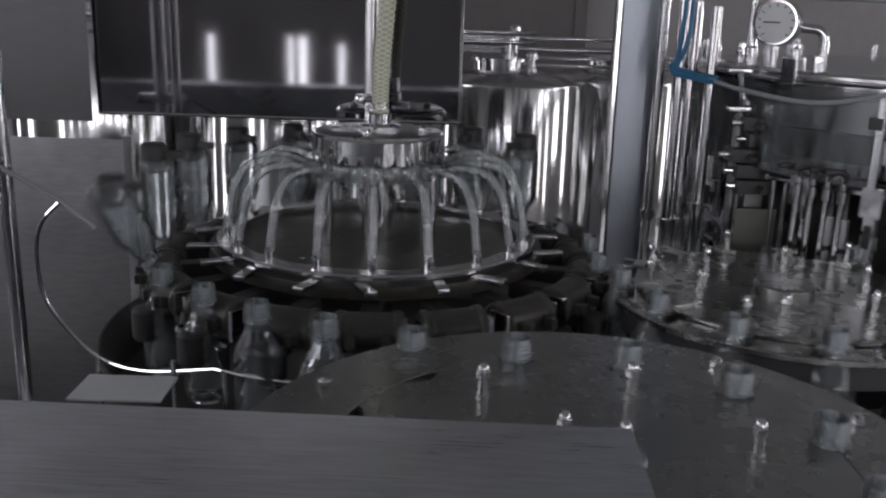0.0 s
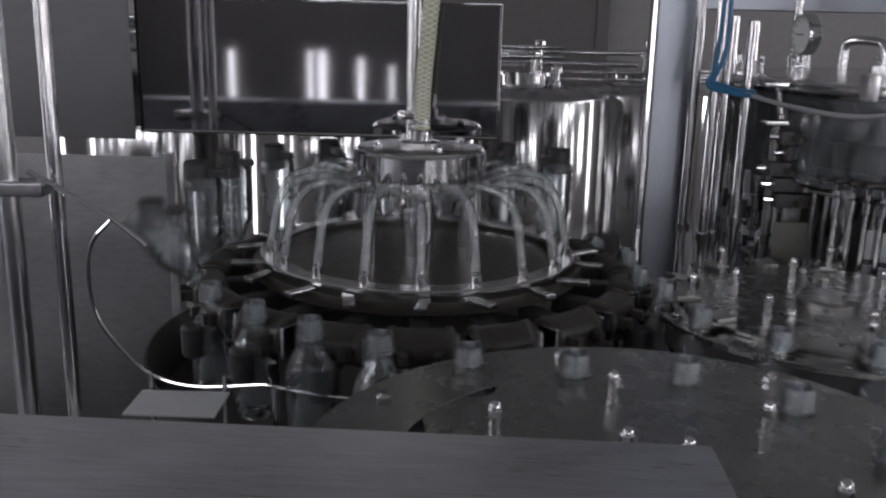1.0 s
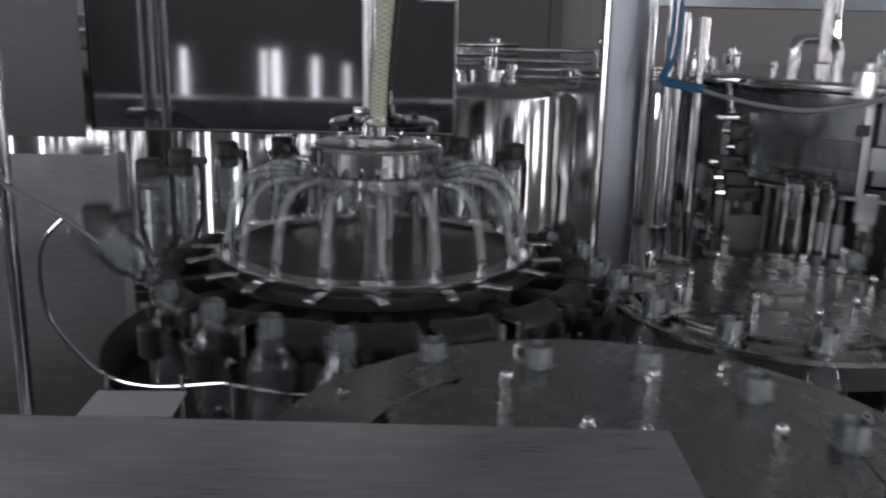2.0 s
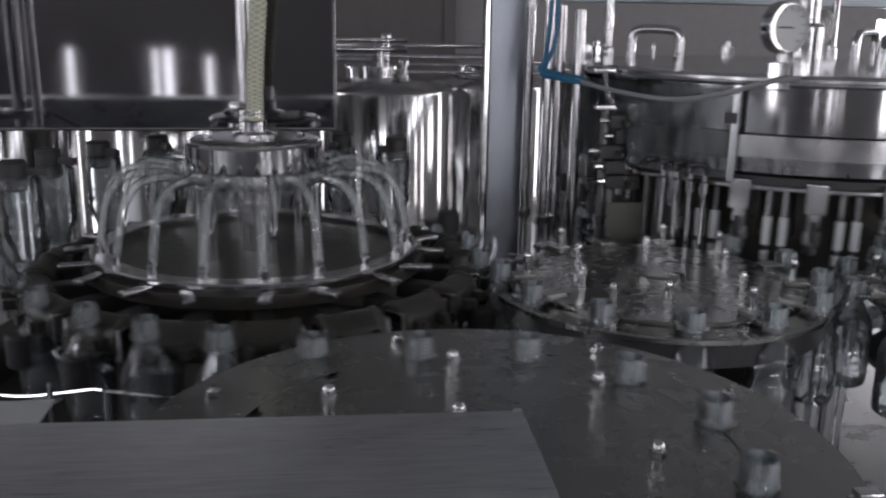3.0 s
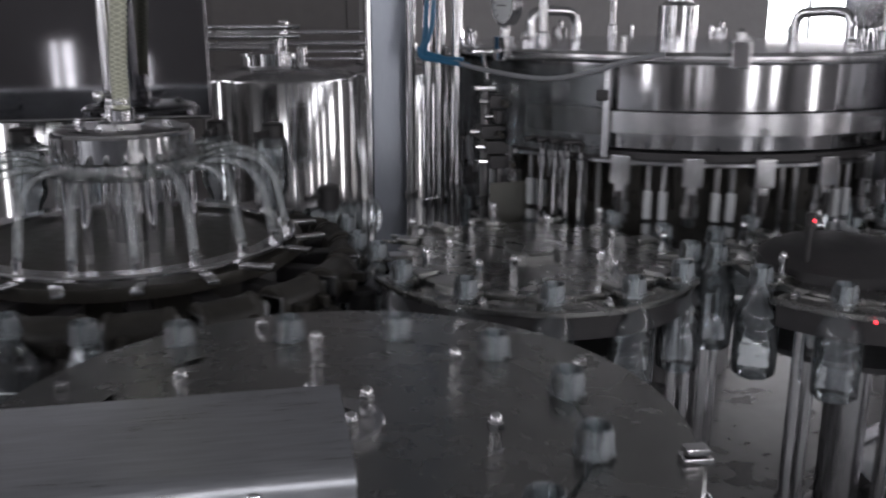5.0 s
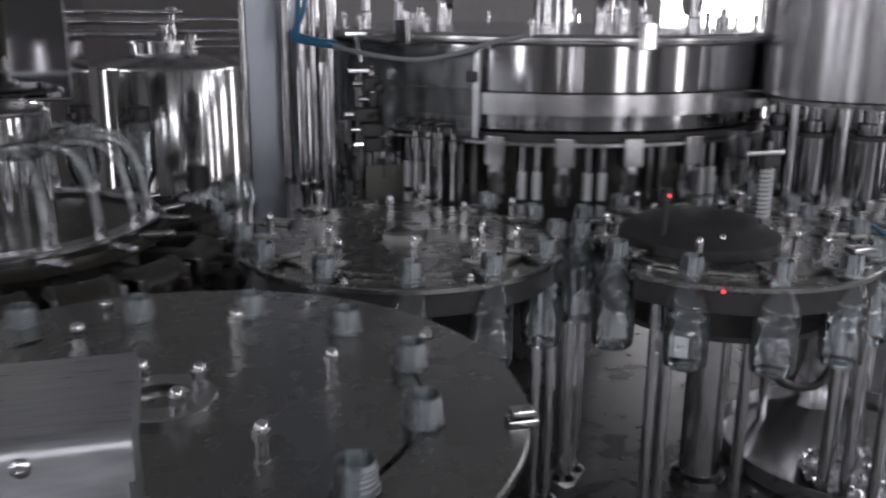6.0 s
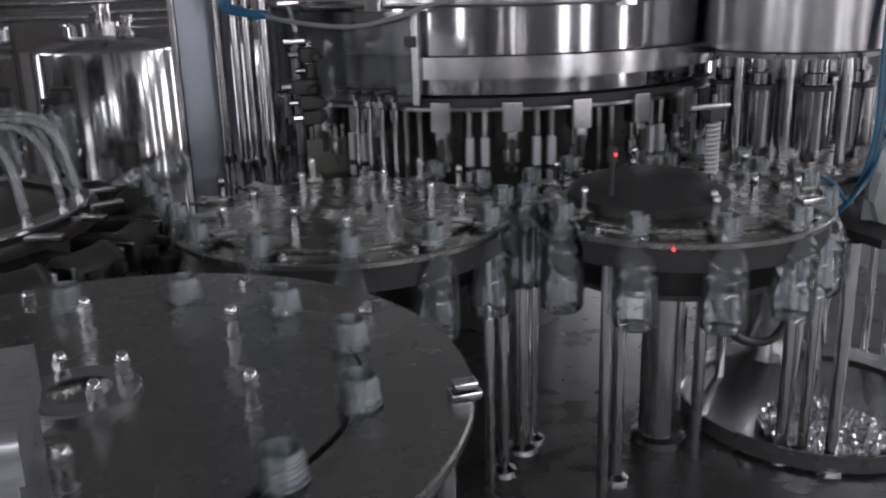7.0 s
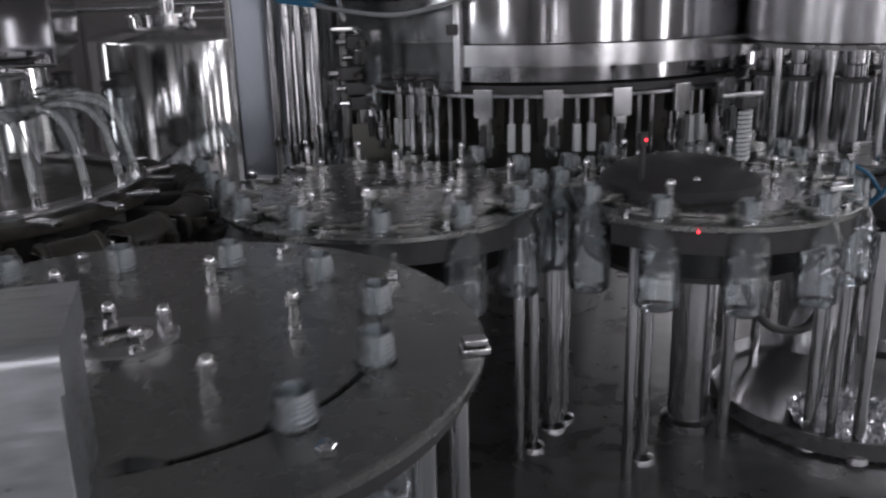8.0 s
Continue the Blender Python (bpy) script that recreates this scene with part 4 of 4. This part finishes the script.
# ---- pan, film, tubes and bag round the capper ----
def capper_side():
    p = thing("round_pan", pose(1.485, 1.35, Z_DECK), "round steel pan with wet crumpled film under the capper", "pan")
    part("pan", Shape().lathe([(0, 0.01), (0.260, 0.01), (0.270, 0.016), (0.273, 0.045), (0.279, 0.045), (0.275, 0.008), (0.260, 0.0), (0, 0.0)], 72), PANMAT, p)
    rnd = random.Random(5)
    n = 64
    v = [(0.02 + 0.24 * i / n, -0.20 + 0.36 * j / n, 0.014 + 0.012 * rnd.random() ** 2 + 0.012 * math.sin(i * 0.5) * math.sin(j * 0.4) ** 2) for i in range(n + 1) for j in range(n + 1)]
    f = [(i * (n + 1) + j, i * (n + 1) + j + 1, (i + 1) * (n + 1) + j + 1, (i + 1) * (n + 1) + j) for i in range(n) for j in range(n) if (i - n / 2) ** 2 + (j - n / 2) ** 2 < (n * 0.5) ** 2]
    part("film", Shape().add(v, f), FOIL, p, "crumpled glittering plastic film", m=pose(-0.205, -0.085, 0) @ Matrix.Diagonal((1, 0.7, 1, 1)), sharp=15)
    t = thing("waste_tray", pose(1.62, 1.0, Z_DECK), "flat pale tray with crumpled wrap beside the posts", "tray")
    part("tray", Shape().box((-0.16, -0.14, 0.0), (0.2, 0.12, 0.012), 0.003), WHITE, t)
    for k in range(5):
        b = Shape()
        m = 8
        vv = [(0, 0, 0.03)]
        for q in range(m):
            a = TAU * q / m
            rr = rnd.uniform(0.02, 0.05)
            vv.append((rr * math.cos(a), rr * math.sin(a), rnd.uniform(0.0, 0.02)))
        b.add(vv, [(0, 1 + q, 1 + (q + 1) % m) for q in range(m)])
        part("wrap", b, FOIL, t, m=pose(rnd.uniform(-0.1, 0.14), rnd.uniform(-0.1, 0.08), 0.012))
    for k in range(5):
        o = 0.010 * k
        pts = [(1.345 + o, 1.33 - o, 1.240 + 0.006 * k), (1.40 + o, 1.31, 1.215 - 0.004 * k), (1.47, 1.32 - o, 1.205 + o), (1.56 + o, 1.36, 1.235 + o), (1.615 + 0.5 * o, 1.38, 1.34 + o), (1.622 + o, 1.39, 1.50), (1.638 + o, 1.41, 1.75)]
        solid("air_tube", Shape().sweep(smooth_line(pts, 7), 0.0043, 8), BLUE if k != 2 else DARK, "blue pneumatic air tube looped beside the capper" if k != 2 else "black air tube looped beside the capper", "air tube", group="blue air tubes")
    solid("air_tube", Shape().sweep(smooth_line([(1.40, 1.30, 1.29), (1.43, 1.29, 1.27), (1.46, 1.29, 1.235)], 6), 0.004, 8), BLUE, "short blue pneumatic air tube", "air tube", group="blue air tubes")
    solid("black_hose", Shape().sweep(smooth_line([(1.17, 1.30, 1.16), (1.20, 1.33, 1.07), (1.25, 1.35, 0.99), (1.31, 1.36, 0.945), (1.38, 1.36, 0.94), (1.44, 1.38, 0.99), (1.50, 1.40, 1.08), (1.56, 1.42, 1.2)], 7), 0.009, 10), DARK, "black rubber hose sagging under the capper", "hose")
    g = thing("plastic_bag", pose(1.665, 1.37, 1.15), "white crumpled plastic bag beside the capper", "bag")
    rn = random.Random(9)
    prof = [(0.001, 0.0), (0.05, 0.005), (0.062, 0.05), (0.055, 0.11), (0.04, 0.15), (0.015, 0.175), (0.022, 0.20), (0.001, 0.205)]
    seg, vv = 20, []
    for q in range(seg):
        for r, z in prof:
            k = r * rn.uniform(0.8, 1.2)
            vv.append((k * math.cos(TAU * q / seg), k * math.sin(TAU * q / seg), z))
    m = len(prof)
    ff = [(q * m + k, ((q + 1) % seg) * m + k, ((q + 1) % seg) * m + k + 1, q * m + k + 1) for q in range(seg) for k in range(m - 1)]
    part("bag", Shape().add(vv, ff), WHITE, g, sharp=25)
    part("shelf", Shape().box((-0.12, -0.10, -0.02), (0.2, 0.14, 0.0), 0.003), DARK, g, "dark shelf plate under the bag")
    part("shelf_post", Shape().lathe([(0.012, Z_DECK - 1.15), (0.012, -0.02)], 12), CHROME, g, m=pose(0.1, 0.05, 0))
    # small post with a block on the guide plate, spring and sensors before the filler
    q = thing("plate_stud", pose(1.20, 1.112, Z_T - 0.008), "small steel stud with a flat cap on the guide plate", "stud")
    part("stem", Shape().lathe([(0.008, 0.0), (0.008, 0.04)], 12), CHROME, q)
    part("cap", Shape().box((-0.022, -0.012, 0.04), (0.022, 0.012, 0.05), 0.002), CHROME, q)
    z = thing("spring_rod", pose(1.15, 1.30, Z_T), "steel rod with a coiled spring over the star wheel", "spring rod")
    part("rod", Shape().lathe([(0.005, 0.0), (0.005, 0.19)], 10), CHROME, z)
    coil = [(0.010 * math.cos(TAU * k / 12), 0.010 * math.sin(TAU * k / 12), 0.05 + 0.09 * k / 132) for k in range(133)]
    part("spring", Shape().sweep(coil, 0.0034, 6), WHITE, z, "white coiled spring")
    part("head", Shape().box((-0.016, -0.012, 0.145), (0.016, 0.012, 0.165), 0.003), DARK, z)
    part("base", Shape().box((-0.014, -0.014, 0.0), (0.014, 0.014, 0.035), 0.003), CHROME, z)
    part("cross_arm", Shape().box((-0.05, -0.005, 0.165), (0.03, 0.005, 0.174), 0.002), SATIN, z)
    part("foot", Shape().lathe([(0.012, Z_DECK - Z_T), (0.012, 0.0)], 12), SATIN, z)
    y = thing("starwheel_cover", pose(1.06, 1.36, Z_T), "dark domed cover over the star wheel hub", "cover")
    part("dome", Shape().lathe([(0, 0.052), (0.03, 0.051), (0.08, 0.047), (0.12, 0.036), (0.145, 0.018), (0.145, 0.0)], 48), DARK, y)
    part("sensor_lamp", Shape().lathe([(0, 0.0), (0.005, 0.0), (0.005, 0.004), (0, 0.006)], 12), RED, y, "glowing red sensor lamp", m=pose(-0.115, -0.242, -0.013, 90) @ Matrix.Scale(0.55, 4))
    part("sensor_lamp", Shape().lathe([(0, 0.0), (0.005, 0.0), (0.005, 0.004), (0, 0.006)], 12), RED, y, "glowing red sensor lamp", m=pose(-0.111, -0.064, 0.104, 90) @ Matrix.Scale(0.55, 4))
    part("sensor_post", Shape().lathe([(0.005, 0.0), (0.005, 0.09), (0.009, 0.092), (0.009, 0.115), (0, 0.117)], 12), DARK, y, m=pose(-0.111, -0.055, 0.0))


PANMAT = material("wet_pan_steel", (0.52, 0.52, 0.53), 0.16, 0.9, 30, 0.06, 0.05, 0.02, (1, 1, 1), 8.0)
FOIL = material("crumpled_film", (0.92, 0.92, 0.96), 0.08, 0.75, 60, 0.1, 0.1)
RED = bpy.data.materials.new("red_lamp")
RED.use_nodes = True
RED.node_tree.nodes["Principled BSDF"].inputs["Base Color"].default_value = (0.6, 0.02, 0.03, 1)
RED.node_tree.nodes["Principled BSDF"].inputs["Emission Color"].default_value = (1, 0.04, 0.06, 1)
RED.node_tree.nodes["Principled BSDF"].inputs["Emission Strength"].default_value = 3.0
capper_side()


# ---- outfeed rail ----
def outfeed_rail():
    r = thing("outfeed_rail", pose(CAPPER[0], CAPPER[1] + 0.2, Z_T), "pair of steel neck rails leading off from the capper", "guide rail")
    for dy in (-0.026, 0.026):
        part("rail", Shape().box((0.0, dy - 0.006, -0.008), (5.4, dy + 0.006, 0.0), 0.001), SATIN, r)
    for k in range(6):
        part("rail_post", Shape().lathe([(0.012, -Z_T), (0.012, -0.008)], 12), SATIN, r, m=pose(0.4 + 0.95 * k, 0.034, 0))


outfeed_rail()


# ---- moving bottles ----
TIMES = [k * 0.2 for k in range(41)]
FINE = [k * 0.1 for k in range(81)]


def spin(wheel, c, z, a0, w):
    walk(wheel, [(t, pose(c[0], c[1], z, 0, 0, math.degrees(a0 + w * t))) for t in TIMES])


class Way:
    """The way of the bottles by their necks through the machine: straight runs, wheels and one easy curve."""

    def __init__(self):
        self.parts, self.length = [], 0.0

    def add(self, n, at):
        self.parts.append((self.length, n, at))
        self.length += n

    def line(self, p, q):
        p, q = Vector(p), Vector(q)
        n = (q - p).length
        self.add(n, lambda s: (p.lerp(q, s / n), 0.0, 0.0))

    def curve(self, p0, p1, p2, p3):
        p = [Vector(v) for v in (p0, p1, p2, p3)]
        pts = [p[0] * (1 - t) ** 3 + p[1] * 3 * t * (1 - t) ** 2 + p[2] * 3 * t * t * (1 - t) + p[3] * t ** 3 for t in [i / 60 for i in range(61)]]
        run = [0.0]
        for a, b in zip(pts, pts[1:]):
            run.append(run[-1] + (b - a).length)

        def at(s):
            k = max(0, min(59, int(np.searchsorted(run, s)) - 1))
            u = (s - run[k]) / max(run[k + 1] - run[k], 1e-9)
            return pts[k].lerp(pts[k + 1], min(max(u, 0), 1)), 0.0, 0.0
        self.add(run[-1], at)

    def wheel(self, c, r, z, a0, a1, flip=None):
        """Round a wheel from a0 to a1 degrees. Returns where on the way it begins."""
        a0, a1 = radians(a0), radians(a1)
        sign = 1 if a1 > a0 else -1

        def at(s):
            a = a0 + sign * s / r
            return Vector((c[0] + r * math.cos(a), c[1] + r * math.sin(a), z)), a, flip(math.degrees(a)) if flip else 0.0
        begin = self.length
        self.add(abs(a1 - a0) * r, at)
        return begin

    def at(self, s):
        for b, n, f in self.parts:
            if s <= b + n or (b, n, f) == self.parts[-1]:
                p, a, up = f(s - b)
                turn = Matrix.Rotation(a, 4, "Z") @ Matrix.Rotation(-radians(up), 4, "Y") @ Matrix.Rotation(-a, 4, "Z")
                return Matrix.Translation(p) @ turn


def flip(d):
    """How far a bottle is turned over, by its place on the rinser."""
    if d > 212 or d < 22:
        return 0.0
    if d > 194:
        return 180.0 * (212 - d) / 18
    if d < 40:
        return 180.0 * (d - 22) / 18
    return 180.0


def swing(d):
    """Radius and height of a cam roller by its gripper's place on the rinser."""
    d %= 360
    up = flip(d) / 180
    out = math.sin(math.pi * up) * (1.0 if d > 90 else 0.1)
    return RR + 0.07 - 0.02 * up + 0.10 * out, -0.095 + 0.235 * up


def between(c, q):
    return math.degrees(math.atan2(q[1] - c[1], q[0] - c[0]))


def wheel_phase(begin, a0, r, sign, first):
    return radians(a0) + sign * ((first - begin) % PITCH) / r


def motions():
    zs, rb = Z_PLATE + 0.003, RN * PITCH / TAU
    way = Way()
    way.line((STAR[0] - 3.6, STAR[1] - R1 + 0.138, zs), (STAR[0], STAR[1] - R1, zs))
    s1 = way.wheel(STAR, R1, zs, -90, 95)
    a = radians(95)
    p = (STAR[0] + R1 * math.cos(a), STAR[1] + R1 * math.sin(a), zs)
    zr = Z_R - 0.026
    b = radians(226)
    q = (RINSER[0] + rb * math.cos(b), RINSER[1] + rb * math.sin(b), zr)
    way.curve(p, (p[0] - 0.2, p[1] - 0.02, zs), (q[0] + 0.12, q[1] - 0.12, zr), q)
    out = between(RINSER, STAR2)
    sr = way.wheel(RINSER, rb, zr, 226, out, flip)
    b, c = radians(out), radians(out + 180)
    way.line((RINSER[0] + rb * math.cos(b), RINSER[1] + rb * math.sin(b), zr), (STAR2[0] + R2 * math.cos(c), STAR2[1] + R2 * math.sin(c), Z_T + 0.004))
    to_f = between(STAR2, FILLER) + 360
    s2 = way.wheel(STAR2, R2, Z_T + 0.004, out + 180, to_f)
    b, c = radians(to_f), radians(to_f - 180)
    way.line((STAR2[0] + R2 * math.cos(b), STAR2[1] + R2 * math.sin(b), Z_T + 0.004), (FILLER[0] + FR * math.cos(c), FILLER[1] + FR * math.sin(c), Z_T - 0.045))
    to_3 = between(FILLER, STAR3)
    sf = way.wheel(FILLER, FR, Z_T - 0.045, to_f - 180, to_3)
    b, c = radians(to_3), radians(to_3 + 180)
    way.line((FILLER[0] + FR * math.cos(b), FILLER[1] + FR * math.sin(b), Z_T - 0.045), (STAR3[0] + R3 * math.cos(c), STAR3[1] + R3 * math.sin(c), Z_T + 0.004))
    to_c = between(STAR3, CAPPER) + 360
    s3 = way.wheel(STAR3, R3, Z_T + 0.004, to_3 + 180, to_c)
    b, c = radians(to_c), radians(to_c - 180)
    way.line((STAR3[0] + R3 * math.cos(b), STAR3[1] + R3 * math.sin(b), Z_T + 0.004), (CAPPER[0] + 0.2 * math.cos(c), CAPPER[1] + 0.2 * math.sin(c), Z_T + 0.002))
    way.wheel(CAPPER, 0.2, Z_T + 0.002, to_c - 180, 90)
    way.line((CAPPER[0], CAPPER[1] + 0.2, Z_T + 0.002), (CAPPER[0] + 4.2, CAPPER[1] + 0.2, Z_T + 0.002))

    first = (s1 + (PH_NECK + math.pi / 2) * R1) % PITCH
    k, run = 0, SPEED * 8.0
    while first + k * PITCH + run < way.length:
        s = first + k * PITCH
        k += 1
        if abs(s + run - s1 - EMPTY) < PITCH / 2:      # one pocket comes in empty at the end
            continue
        o = bottle(pose(0, 0, 0), "clear empty plastic bottle held by its neck", "bottles in the machine")
        walk(o, [(t, way.at(s + SPEED * t)) for t in FINE])
    spin(STAR_WHEEL, STAR, Z_PLATE, PH_STAR, W_STAR)
    turn = wheel_phase(sr, 226, rb, -1, first)
    spin(RINSER_WHEEL, RINSER, Z_R, turn, -SPEED / rb)
    for a, roller in ROLLERS:
        rows = []
        for t in FINE:
            rad, z = swing(math.degrees(a + turn - SPEED / rb * t))
            rows.append((t, pose(0, 0, 0, 0, 0, math.degrees(a)) @ pose(rad, 0, z)))
        walk(roller, rows)
    spin(STAR_2, STAR2, Z_T, wheel_phase(s2, out + 180, R2, 1, first), SPEED / R2)
    spin(STAR_3, STAR3, Z_T, wheel_phase(s3, to_3 + 180, R3, 1, first), SPEED / R3)
    spin(FILLER_WHEEL, FILLER, Z_T, GAUGE_TURN, -SPEED / FR)


GAUGE_TURN = 0.0
EMPTY = -0.06
motions()
